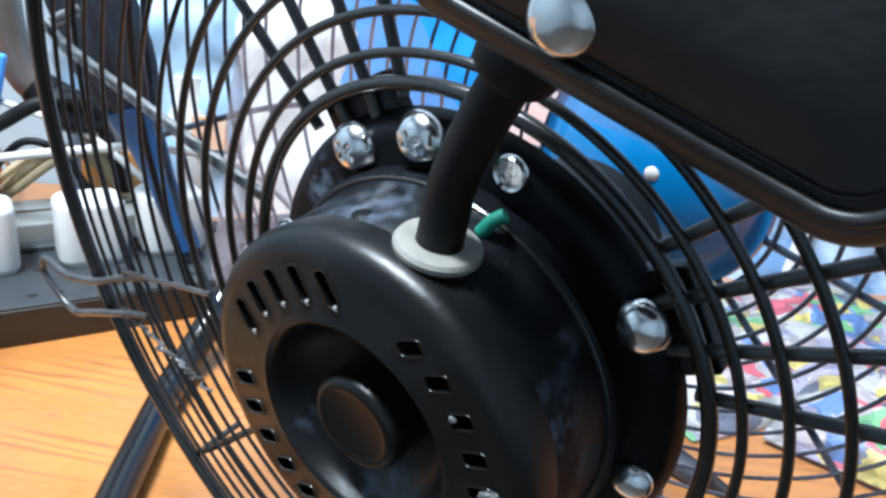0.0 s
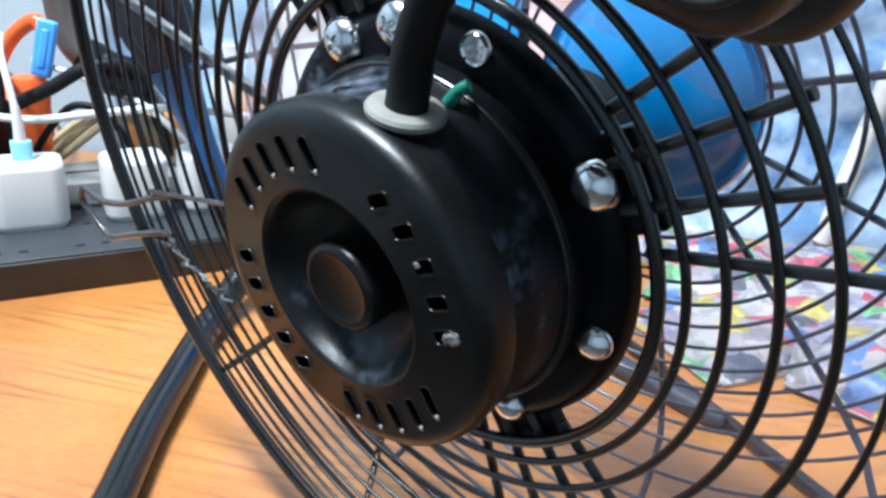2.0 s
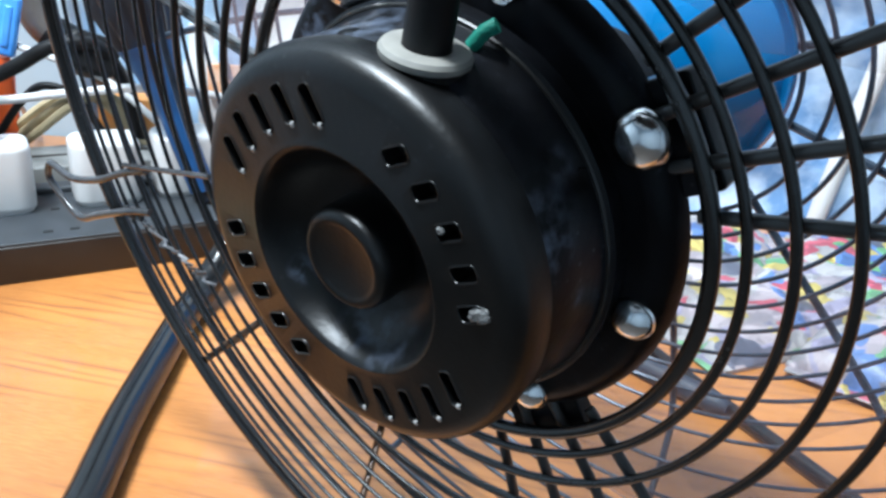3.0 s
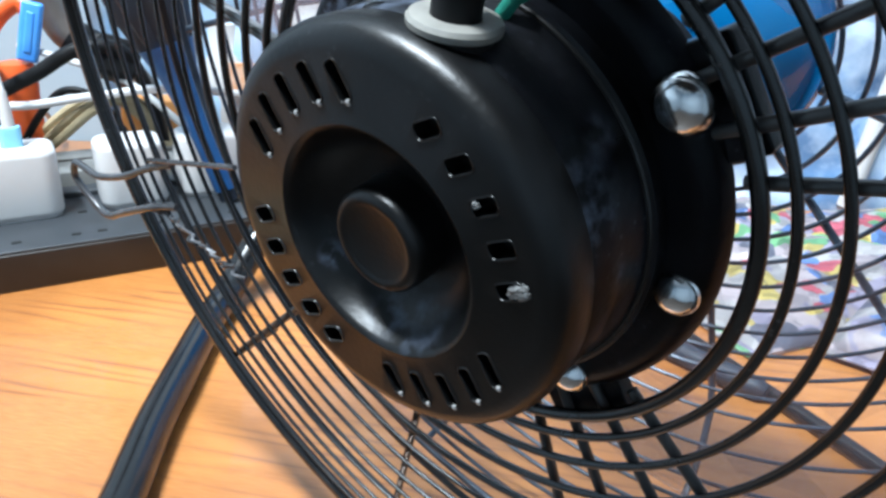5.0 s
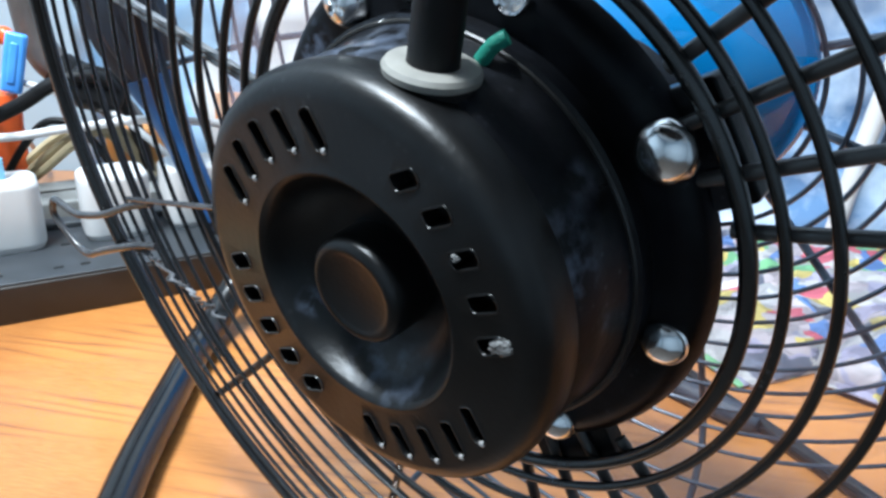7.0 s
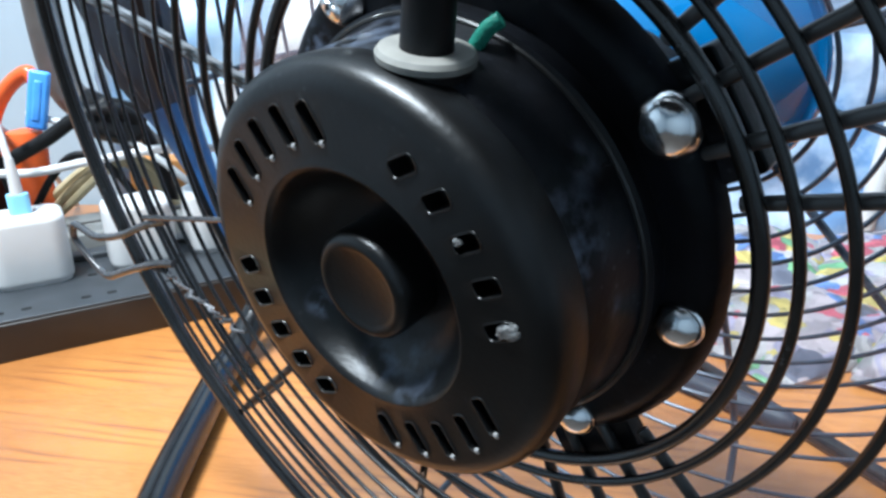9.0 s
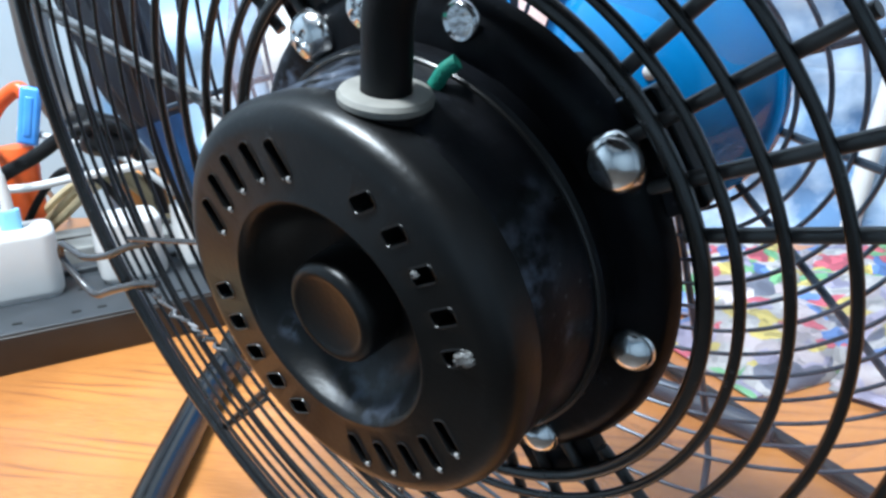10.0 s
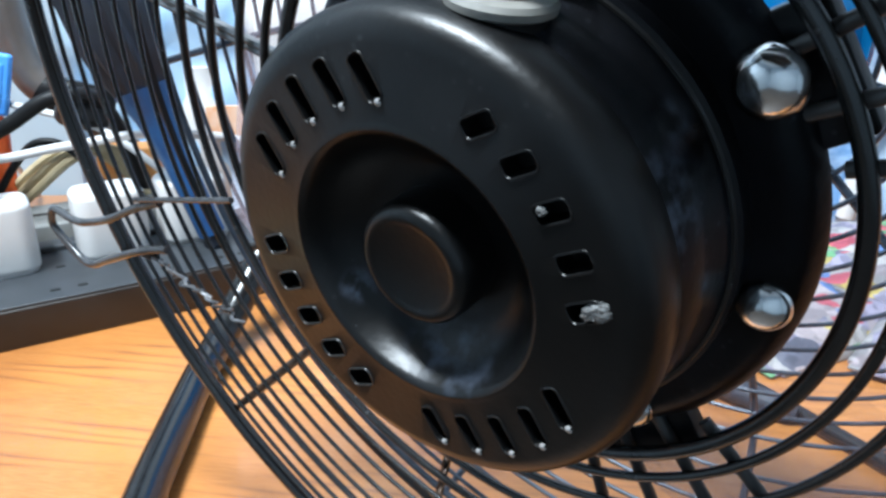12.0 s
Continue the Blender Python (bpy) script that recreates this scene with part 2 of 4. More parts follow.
# ---- mesh helpers ----
def mesh_of(name, bm, mat, smooth=True):
    bmesh.ops.recalc_face_normals(bm, faces=bm.faces)
    me = bpy.data.meshes.new(name)
    bm.to_mesh(me)
    bm.free()
    me.materials.append(mat)
    if smooth:
        me.shade_smooth()
        me.set_sharp_from_angle(angle=radians(38))
    return me


def part(name, bm, mat, parent, label="", m=None):
    ob = new(name, mesh_of(name, bm, mat))
    ob.parent = parent
    if m is not None:
        ob.matrix_basis = m
    if label:
        tagged(ob, label)
    return ob


def thing(name, label, category, m=None, group="", kind=""):
    ob = new(name)
    ob.empty_display_size = 0.02
    if m is not None:
        ob.matrix_basis = m
    return tagged(ob, label, category, group, kind)


def solid(name, bm, mat, label, category, group="", kind="", m=None):
    ob = new(name, mesh_of(name, bm, mat))
    if m is not None:
        ob.matrix_basis = m
    return tagged(ob, label, category, group, kind)


def lathe(profile, steps=96, bm=None):
    """A body turned about z from (radius, z) pairs."""
    bm = bm or bmesh.new()
    rings = []
    for r, z in profile:
        if r < 1e-6:
            rings.append([bm.verts.new((0, 0, z))])
        else:
            rings.append([bm.verts.new((r * math.cos(2 * math.pi * i / steps), r * math.sin(2 * math.pi * i / steps), z)) for i in range(steps)])
    for a, b in zip(rings, rings[1:]):
        for i in range(steps):
            j = (i + 1) % steps
            if len(a) == 1 and len(b) > 1:
                bm.faces.new((a[0], b[i], b[j]))
            elif len(b) == 1 and len(a) > 1:
                bm.faces.new((a[i], a[j], b[0]))
            elif len(a) > 1:
                bm.faces.new((a[i], a[j], b[j], b[i]))
    return bm


def torus(radius, z, thick, steps=120, sides=8):
    bm = bmesh.new()
    rings = []
    for i in range(steps):
        a = 2 * math.pi * i / steps
        rings.append([bm.verts.new(((radius + thick * math.cos(b)) * math.cos(a), (radius + thick * math.cos(b)) * math.sin(a), z + thick * math.sin(b)))
                      for b in (2 * math.pi * k / sides for k in range(sides))])
    for i in range(steps):
        p, q = rings[i], rings[(i + 1) % steps]
        for k in range(sides):
            bm.faces.new((p[k], q[k], q[(k + 1) % sides], p[(k + 1) % sides]))
    return bm


def tube(points, thick, sides=8, bm=None, closed_ends=True):
    """A round bar along points; thick may be a number or one radius a point."""
    bm = bm or bmesh.new()
    pts = [Vector(p) for p in points]
    rad = thick if isinstance(thick, (list, tuple)) else [thick] * len(pts)
    normal = None
    rings = []
    for i, p in enumerate(pts):
        t = (pts[min(i + 1, len(pts) - 1)] - pts[max(i - 1, 0)]).normalized()
        if normal is None:
            normal = t.orthogonal().normalized()
        normal = (normal - t * normal.dot(t)).normalized()
        side = t.cross(normal)
        rings.append([bm.verts.new(p + rad[i] * (math.cos(a) * normal + math.sin(a) * side)) for a in (2 * math.pi * k / sides for k in range(sides))])
    for a, b in zip(rings, rings[1:]):
        for k in range(sides):
            bm.faces.new((a[k], a[(k + 1) % sides], b[(k + 1) % sides], b[k]))
    if closed_ends:
        bm.faces.new(rings[0])
        bm.faces.new(rings[-1])
    return bm


def smooth_path(points, n=8):
    """Catmull-Rom through the points."""
    p = [Vector(q) for q in points]
    p = [2 * p[0] - p[1]] + p + [2 * p[-1] - p[-2]]
    out = []
    for i in range(1, len(p) - 2):
        for k in range(n):
            t = k / n
            out.append(0.5 * (2 * p[i] + (p[i + 1] - p[i - 1]) * t + (2 * p[i - 1] - 5 * p[i] + 4 * p[i + 1] - p[i + 2]) * t * t + (3 * p[i] - p[i - 1] - 3 * p[i + 1] + p[i + 2]) * t ** 3))
    out.append(p[-2])
    return out


def box(sx, sy, sz, bevel=0.0, segments=3, centre=(0, 0, 0)):
    bm = bmesh.new()
    bmesh.ops.create_cube(bm, size=1.0, matrix=Matrix.Translation(centre) @ Matrix.Diagonal((sx, sy, sz, 1)))
    if bevel:
        bmesh.ops.bevel(bm, geom=bm.edges[:], offset=bevel, segments=segments, profile=0.5, affect="EDGES")
    return bm


def rounded_prism(sx, sy, z0, z1, corner, edge=0.0, n=8):
    """An upright block with round corners in plan and softened top and bottom edges."""
    bm = bmesh.new()
    def loop(inset, z):
        vs = []
        c = max(corner - inset, 0.0002)
        for cx, cy, a0 in ((1, 1, 0), (-1, 1, 90), (-1, -1, 180), (1, -1, 270)):
            for k in range(n + 1):
                a = radians(a0 + 90 * k / n)
                vs.append(bm.verts.new((cx * (sx / 2 - inset - c) + c * math.cos(a), cy * (sy / 2 - inset - c) + c * math.sin(a), z)))
        return vs
    loops = []
    if edge:
        for k in range(4):
            a = radians(90 * k / 4)
            loops.append(loop(edge * (1 - math.sin(a)), z0 + edge * (1 - math.cos(a))))
    loops.append(loop(0, z0 + edge))
    loops.append(loop(0, z1 - edge))
    if edge:
        for k in range(1, 5):
            a = radians(90 * k / 4)
            loops.append(loop(edge * (1 - math.cos(a)), z1 - edge + edge * math.sin(a)))
    m = len(loops[0])
    for a, b in zip(loops, loops[1:]):
        for i in range(m):
            bm.faces.new((a[i], a[(i + 1) % m], b[(i + 1) % m], b[i]))
    bm.faces.new(loops[0][::-1])
    bm.faces.new(loops[-1])
    return bm


# ---- the room ----
# the desktop's unseen front edge shapes reflections: cut back west, slanting towards the east
ROOM = pose(0.05, 0.110, 0)


def desktop_mesh():
    bm = bmesh.new()
    plan = ((-0.70, 0.170), (-0.26, 0.165), (-0.14, 0.158), (-0.06, 0.128), (0.05, 0.075), (0.25, 0.0), (0.80, -0.129), (0.80, 0.585), (-0.70, 0.585))
    low, high = [[bm.verts.new((x, y, z)) for x, y in plan] for z in (-0.03, 0.0)]
    bm.faces.new(low[::-1])
    bm.faces.new(high)
    for k in range(len(plan)):
        j = (k + 1) % len(plan)
        bm.faces.new((low[k], low[j], high[j], high[k]))
    bmesh.ops.bevel(bm, geom=bm.edges[:], offset=0.003, segments=2, profile=0.5, affect="EDGES")
    return bm


desk = solid("desk", desktop_mesh(), WOOD, "varnished orange-brown oak desktop with dark grain", "desk")
for x, y in ((-0.64, 0.24), (0.74, -0.05), (-0.64, 0.53), (0.74, 0.53)):
    part("desk_leg", box(0.05, 0.05, 0.705, 0.003), WOOD, desk, m=pose(x, y, -0.3825))
# unseen floor, kept dark to dim what the motor cap reflects
FLOOR = material("dark_brown_floor", (0.050, 0.040, 0.034), 0.5, colour2=(0.080, 0.064, 0.052), scale=8)
solid("floor", box(3.2, 2.62, 0.05), FLOOR, "unseen dark brown room floor", "floor", kind="structure", m=ROOM @ pose(0, -0.73, -0.76))
solid("ceiling", box(3.2, 2.62, 0.05), CEILING, "white painted ceiling", "ceiling", kind="structure", m=ROOM @ pose(0, -0.73, 1.64))
solid("wall_north", box(3.2, 0.08, 2.35), WALL, "pale blue-grey painted wall behind the desk", "wall", kind="structure", m=ROOM @ pose(0, 0.52, 0.44))
solid("wall_south", box(3.2, 0.08, 2.35), WALL, "pale painted wall", "wall", kind="structure", m=ROOM @ pose(0, -2.00, 0.44))
solid("wall_west", box(0.08, 2.46, 2.35), WALL, "pale painted side wall", "wall", kind="structure", m=ROOM @ pose(-1.56, -0.74, 0.44))
solid("wall_east", box(0.08, 2.46, 2.35), WALL, "pale painted side wall", "wall", kind="structure", m=ROOM @ pose(1.56, -0.74, 0.44))

# ---- the fan ----
C = Vector((-0.0038, 0.1172, 0.1308))
AX = Vector((0.59352, 0.78449, 0.17975)).normalized()
U = AX.cross(Vector((0, 0, 1))).normalized()
V = U.cross(AX)
FAN = Matrix(((U.x, V.x, -AX.x, C.x), (U.y, V.y, -AX.y, C.y), (U.z, V.z, -AX.z, C.z), (0, 0, 0, 1)))
fan = thing("desk_fan", "black wire-guard metal desk fan with blue front badge", "fan", pose(C.x, C.y, 0))
LOCAL = pose(-C.x, -C.y, 0) @ FAN


def polar(r, deg, z=0.0):
    return Vector((r * math.cos(radians(deg)), r * math.sin(radians(deg)), z))


CAPX, CAPY = 0.0003, -0.0004
CAPM = LOCAL @ pose(CAPX, CAPY, 0)
# motor body and its end cap, turned about the axis
body = part("motor_body", lathe([(0.0, 0.0), (0.0345, 0.0), (0.0345, 0.004), (0.0334, 0.0046), (0.0328, 0.0060), (0.0325, 0.010), (0.0323, 0.0165), (0.0316, 0.0175), (0.0, 0.0175)], 128), BODY_BLACK, fan, m=CAPM)
# low bump added to stand in for the highlight at a dimple
part("body_glint_bump", lathe([(0.0, 0.0005), (0.0008, 0.0004), (0.0015, 0.0002), (0.0021, -0.0002), (0.0, -0.0006)], 24), BLACK_DUSTY, fan, m=CAPM @ Matrix.Translation(polar(0.0322, 96, 0.0150)) @ polar(1, 96).to_track_quat("Z", "Y").to_matrix().to_4x4())
# slots: centre radius, angle, direction of their length, length, width
SLOTS = []
for c, direction, length, width in ((121, 116, 0.0058, 0.0024), (29.5, 23, 0.0044, 0.0023), (-62, 116, 0.0056, 0.0022), (-149, 20, 0.0044, 0.0026)):
    for k in range(5):
        SLOTS.append((0.0249, c + (k - 2) * 13.8, direction, length, width))


def cap_mesh():
    """The end cap: a dished disc with a rounded shoulder, pierced by vent slots."""
    bm = lathe([(0.0316, 0.0168), (0.0323, 0.0172), (0.0326, 0.0190), (0.0328, 0.0212), (0.0326, 0.0225), (0.0319, 0.0239), (0.0307, 0.0249), (0.0289, 0.0254), (0.0199, 0.0254), (0.0194, 0.02562), (0.0188, 0.0257), (0.0183, 0.0254),
                (0.0179, 0.0247), (0.0173, 0.0233), (0.0163, 0.0215), (0.0149, 0.0199), (0.0132, 0.0187), (0.0113, 0.0180), (0.0, 0.0178)], 144)
    return bm


cap = part("end_cap", cap_mesh(), CAP_BLACK, fan, "satin black end cap with vent slots", m=CAPM)
cutter_bm = bmesh.new()
for r, a, direction, length, width in SLOTS:
    p = polar(r, a, 0.0254)
    tmp = rounded_prism(length, width, -0.003, 0.003, width * 0.32, 0, 4)
    tmp.transform(Matrix.Translation(p) @ pose(0, 0, 0, 0, 0, direction))
    me = bpy.data.meshes.new("tmp")
    tmp.to_mesh(me)
    tmp.free()
    cutter_bm.from_mesh(me)
    bpy.data.meshes.remove(me)
cutter = new("cutter", bpy.data.meshes.new("cutter"))
cutter_bm.to_mesh(cutter.data)
cutter_bm.free()
cutter.data.materials.append(CAP_BLACK)
cutter.matrix_world = pose(C.x, C.y, 0) @ CAPM
mod = cap.modifiers.new("slots", "BOOLEAN")
mod.object, mod.operation, mod.solver = cutter, "DIFFERENCE", "EXACT"
bpy.context.view_layer.update()
cut = bpy.data.meshes.new_from_object(cap.evaluated_get(bpy.context.evaluated_depsgraph_get()))
cap.modifiers.clear()
cap.data = cut
cap.data.shade_smooth()
cap.data.set_sharp_from_angle(angle=radians(38))
bpy.data.objects.remove(cutter)
part("bearing_cover", lathe([(0.0, 0.0246), (0.0058, 0.0246), (0.0064, 0.0248), (0.0070, 0.0250), (0.0077, 0.0248), (0.0084, 0.0240), (0.0086, 0.0222), (0.0086, 0.0170), (0.0, 0.0170)], 64), BLACK, fan, "round black bearing cover", m=CAPM)


def slot_rim(length, width):
    """A thin rolled edge round a slot."""
    c = width * 0.32
    pts = []
    for sx, sy, q0 in ((1, 1, 0), (-1, 1, 90), (-1, -1, 180), (1, -1, 270)):
        for k in range(5):
            pts.append(Vector((sx * (length / 2 - c), sy * (width / 2 - c), 0)) + polar(c + 0.00012, q0 + 22.5 * k))
    return tube(pts + pts[:1], 0.00017, 6)


rim_data = {}
for r, a, direction, length, width in SLOTS:
    if (length, width) not in rim_data:
        rim_data[length, width] = mesh_of("slot_lip", slot_rim(length, width), LIP if direction == 20 else BLACK)
    ob = new("slot_lip", rim_data[length, width])
    ob.parent = cap
    ob.matrix_basis = Matrix.Translation(polar(r, a, 0.0254)) @ pose(0, 0, 0, 0, 0, direction)
    if direction > 100:
        # a pale dot paints the highlight at the slot's lower end
        e = polar(r, a, 0.02545) + polar(length * 0.5 + 0.0002, direction + 180)
        part("slot_glint", lathe([(0.0, 0.0002), (0.0003, 0.00016), (0.0005, 0.0), (0.0005, -0.0002), (0.0, -0.0002)], 12), GLINT_TIP, cap, m=Matrix.Translation(e))


def chip_mesh(rx, ry, seed):
    """A ragged, low patch where the paint has gone."""
    bm = lathe([(0.0, 0.0003), (0.45, 0.0004), (0.8, 0.0002), (1.0, -0.0002), (0.0, -0.0003)], 28)
    for v in bm.verts:
        w = 1 + 0.45 * noise.noise(Vector((v.co.x * 1.6, v.co.y * 1.6, seed))) + 0.25 * noise.noise(Vector((v.co.x * 4, v.co.y * 4, seed)))
        v.co.x, v.co.y, v.co.z = v.co.x * rx * w, v.co.y * ry * w, v.co.z * w
    return bm


part("worn_patch", chip_mesh(0.0022, 0.0013, 1.3), PALE_CHIP, cap, "pale worn patch", m=Matrix.Translation((0.0262, 0.0012, 0.0255)) @ pose(0, 0, 0, 0, 0, 33))
part("worn_spot", chip_mesh(0.0007, 0.0006, 5.1), PALE_CHIP, cap, m=Matrix.Translation((0.0204, 0.0122, 0.0255)))
part("housing_seam", torus(0.0336, 0.0046, 0.0004, 128, 6), LIP, fan, m=CAPM)


# flange plate with screws; a bright disc stands in for its open hole
def plate_mesh():
    bm = lathe([(0.0, -0.0022), (0.0395, -0.0022), (0.0412, -0.0040), (0.0422, -0.0040), (0.0426, -0.0034), (0.0424, -0.0024), (0.0416, -0.0010), (0.0404, 0.0003), (0.0392, 0.0009), (0.0380, 0.0010), (0.0, 0.0010)], 128)
    return bm


plate = part("flange_plate", plate_mesh(), PLATE_BLACK, fan, "round black mounting plate", m=LOCAL)
SCREW_PROFILE = ((0.0, 0.0037), (0.0014, 0.0036), (0.0027, 0.0031), (0.0037, 0.0022), (0.0043, 0.0011), (0.0045, 0.0003), (0.0044, 0.0), (0.0, 0.0))


def cross_screw_mesh():
    """A pan head with a cross recess pressed into its dome."""
    bm = lathe([(0.0, 0.0037)] + [(0.0003 * k, 0.0037 - 0.0000080 * k * k) for k in range(1, 9)] + list(SCREW_PROFILE[2:]), 64)
    for v in bm.verts:
        r, w = math.hypot(v.co.x, v.co.y), min(abs(v.co.x), abs(v.co.y))
        if r < 0.0020 and v.co.z > 0.0015:
            v.co.z -= 0.0012 * max(0.0, 1 - w / 0.0006) * max(0.0, 1 - (r / 0.0020) ** 4)
    return bm


screw_mesh = mesh_of("screw", lathe(SCREW_PROFILE, 32), ZINC)
cross_mesh = mesh_of("screw", cross_screw_mesh(), ZINC)
for a, r in ((116.3, 0.0382), (94.0, 0.0390), (28.0, 0.0405), (-14.9, 0.0380), (-60.9, 0.0379), (-107.0, 0.038), (-152.0, 0.038), (164.0, 0.038)):
    ob = new("screw", cross_mesh if a > 90 else screw_mesh)
    ob.parent = plate
    ob.matrix_basis = Matrix.Translation(polar(r, a, 0.0006)) @ pose(0, 0, 0, 0, 0, a + 25) @ Matrix.Scale(0.80 if -70 < a < 0 else 1.0, 4)
    tagged(ob, "domed zinc-plated screw")
# no opening is cut: the disc imitates the bright background behind it
hole = part("plate_hole_disc", lathe([(0.0, 0.0012), (0.0022, 0.0012), (0.0026, 0.0016), (0.0029, 0.0012), (0.0029, 0.0005), (0.0, 0.0005)], 32), CHROME, plate, "flat bright disc standing in for an open hole", m=Matrix.Translation(polar(0.0395, 69.5, 0.0004)))

# cable, grommet, green sleeve
G0 = Vector((0.0116, 0.0315, 0.0155))
GD = Vector((0.22, 0.97, -0.07)).normalized()
gm = Matrix.Translation(G0) @ GD.to_track_quat("Z", "Y").to_matrix().to_4x4()
part("grommet", lathe([(0.0034, -0.0016), (0.0056, -0.0016), (0.0063, -0.0012), (0.0064, -0.0004), (0.0060, 0.0002), (0.0046, 0.0005), (0.0034, 0.0003)], 48), GROMMET, fan, "pale grey rubber grommet", m=LOCAL @ gm)
part("collar", lathe([(0.0030, -0.0075), (0.0054, -0.0075), (0.0054, -0.0016), (0.0030, -0.0016)], 40), RUBBER, fan, m=LOCAL @ gm)
part("power_cable", tube(smooth_path([G0 - GD * 0.004, G0 + GD * 0.004, (0.0145, 0.0420, 0.0152), (0.0198, 0.0520, 0.0150), (0.0268, 0.0630, 0.0145), (0.036, 0.076, 0.014)]), [0.0034 - 0.000006 * i for i in range(41)], 16), RUBBER, fan, "thick black rubber cable sleeve", m=LOCAL)
part("cable_boot", tube(smooth_path([(0.0222, 0.0558, 0.0148), (0.0240, 0.0588, 0.0147), (0.0268, 0.0630, 0.0145), (0.0310, 0.0690, 0.0143)], 5), [0.0036, 0.0046, 0.0051, 0.0053] + [0.0054] * 12, 20), RUBBER, fan, "black moulded cable boot", m=LOCAL)
part("green_sleeve", tube(smooth_path([(0.0128, 0.0298, 0.0075), (0.0142, 0.0316, 0.0068), (0.0153, 0.0324, 0.0062), (0.0160, 0.0328, 0.0058)]), 0.0011, 16), GREEN, fan, "green wire sleeve", m=LOCAL)

# tabs that clamp the guard to the plate
for c in (25.5, 115.5, -64.5, -154.5):
    tab = part("guard_tab", rounded_prism(0.014, 0.017, -0.0062, -0.0026, 0.001, 0.0004), BLACK_DUSTY, plate, "black guard clamp", m=pose(0, 0, 0, 0, 0, c) @ pose(0.0410, 0, 0))

# rear guard: rings nearest, spokes behind
R_RIM = 0.1275
RINGS = [0.0472, 0.0518, 0.0580, 0.0655, 0.0735, 0.0806, 0.0874, 0.0940, 0.1004, 0.1066, 0.1126, 0.1182, 0.1232]
guard = part("rear_guard", torus(R_RIM, -0.0010, 0.0019, 200, 10), WIRE, fan, "black steel wire rear guard", m=LOCAL)
for i, r in enumerate(RINGS):
    part("ring", torus(r, 0.0, (0.00125 if i == 0 else 0.00084 if i < 5 else 0.00056), 160, 12 if i < 5 else 8), WIRE, guard)
for i, (r, z) in enumerate(((0.1302, -0.0120),)):
    part("ring", torus(r, z, 0.0008, 160, 8), WIRE, guard)
ZS = -0.0021
for c in (25.5, 115.5, -64.5, -154.5):
    for o, far in ((-14.5, True), (-5.0, False), (5.0, False), (14.5, True)):
        if c == -154.5 and o == -14.5:
            continue
        pts = [polar(0.0412, c + o, ZS), polar(0.0745, c + o, ZS)] if not far else [polar(0.0446, c + o, ZS), polar(0.118, c + o, ZS), polar(0.1285, c + o, ZS - 0.002), polar(0.1315, c + o, -0.012), polar(0.1318, c + o, -0.020)]
        part("spoke", tube(pts, 0.00105, 12), WIRE_SPOKE, guard)
part("spoke", tube([polar(0.0470, -110.6, ZS), polar(0.118, -109.6, ZS), polar(0.1285, -109.6, ZS - 0.002), polar(0.1315, -109.6, -0.012)], 0.0009, 8), WIRE, guard)
for a in (161.6,):
    for da in (-0.7, 0.7):
        part("spoke", tube([polar(0.0480, a + da, ZS), polar(0.118, a + da * 0.5, ZS), polar(0.1285, a + da * 0.5, ZS - 0.002), polar(0.1315, a + da * 0.5, -0.014)], 0.0009, 8), STEEL, guard, "bare grey wire")
# the hook that stands out past the rim
part("hook", tube(smooth_path([polar(0.0990, -168.6, 0.0004), polar(0.1103, -168.1, 0.0012), polar(0.1223, -167.2, 0.0024), polar(0.1356, -166.9, 0.0020), polar(0.1429, -167.2, 0.0018), polar(0.1515, -168.5, 0.0015), polar(0.1545, -168.3, 0.0015),
                               polar(0.1575, -167.2, 0.0015), polar(0.1568, -165.9, 0.0015), polar(0.1510, -162.9, 0.0015), polar(0.1449, -162.0, 0.0018), polar(0.1377, -162.2, 0.0020), polar(0.1186, -162.7, 0.0024), polar(0.1119, -162.5, 0.0012), polar(0.1060, -162.0, 0.0004)], 6), 0.00105, 10), HOOK_WIRE, guard, "bent bright wire hook")
part("hook_wire", tube([polar(0.1081, -169.3, 0.0012), polar(0.0902, -169.1, 0.0012), polar(0.0700, -168.7, 0.0010)], 0.0007, 8), HOOK_WIRE, guard)
# frayed wire twisted round a ring beside the hook
rnd = random.Random(5)
for k in range(15):
    t = k / 14
    r0, a0 = 0.1162 - 0.0245 * t ** 0.85 + rnd.uniform(-0.0006, 0.0006), -162.7 + 12.2 * t + rnd.uniform(-0.5, 0.5)
    lean = rnd.uniform(0.5, 1.5)
    part("twist", tube(smooth_path([polar(r0 + 0.0013, a0 - 0.5 * lean, 0.0004), polar(r0 + 0.0003, a0 - 0.1, rnd.uniform(0.0012, 0.0021)), polar(r0 - 0.0012, a0 + 0.9 * lean, 0.0005)], 4), rnd.uniform(0.00035, 0.00055), 6), FRAYED, guard)

# joint band between the two guards
band = part("joint_band", lathe([(0.1304, -0.0268), (0.1312, -0.0268), (0.1315, -0.0272), (0.1315, -0.0282), (0.1312, -0.0286), (0.1304, -0.0286), (0.1304, -0.0268)], 200), BLACK, fan, "black band that joins the guards", m=LOCAL)

# front guard
ZF = -0.084
front = part("front_guard", torus(0.1300, -0.0320, 0.0010, 200, 8), WIRE_FRONT, fan, "dark wire front guard", m=LOCAL)


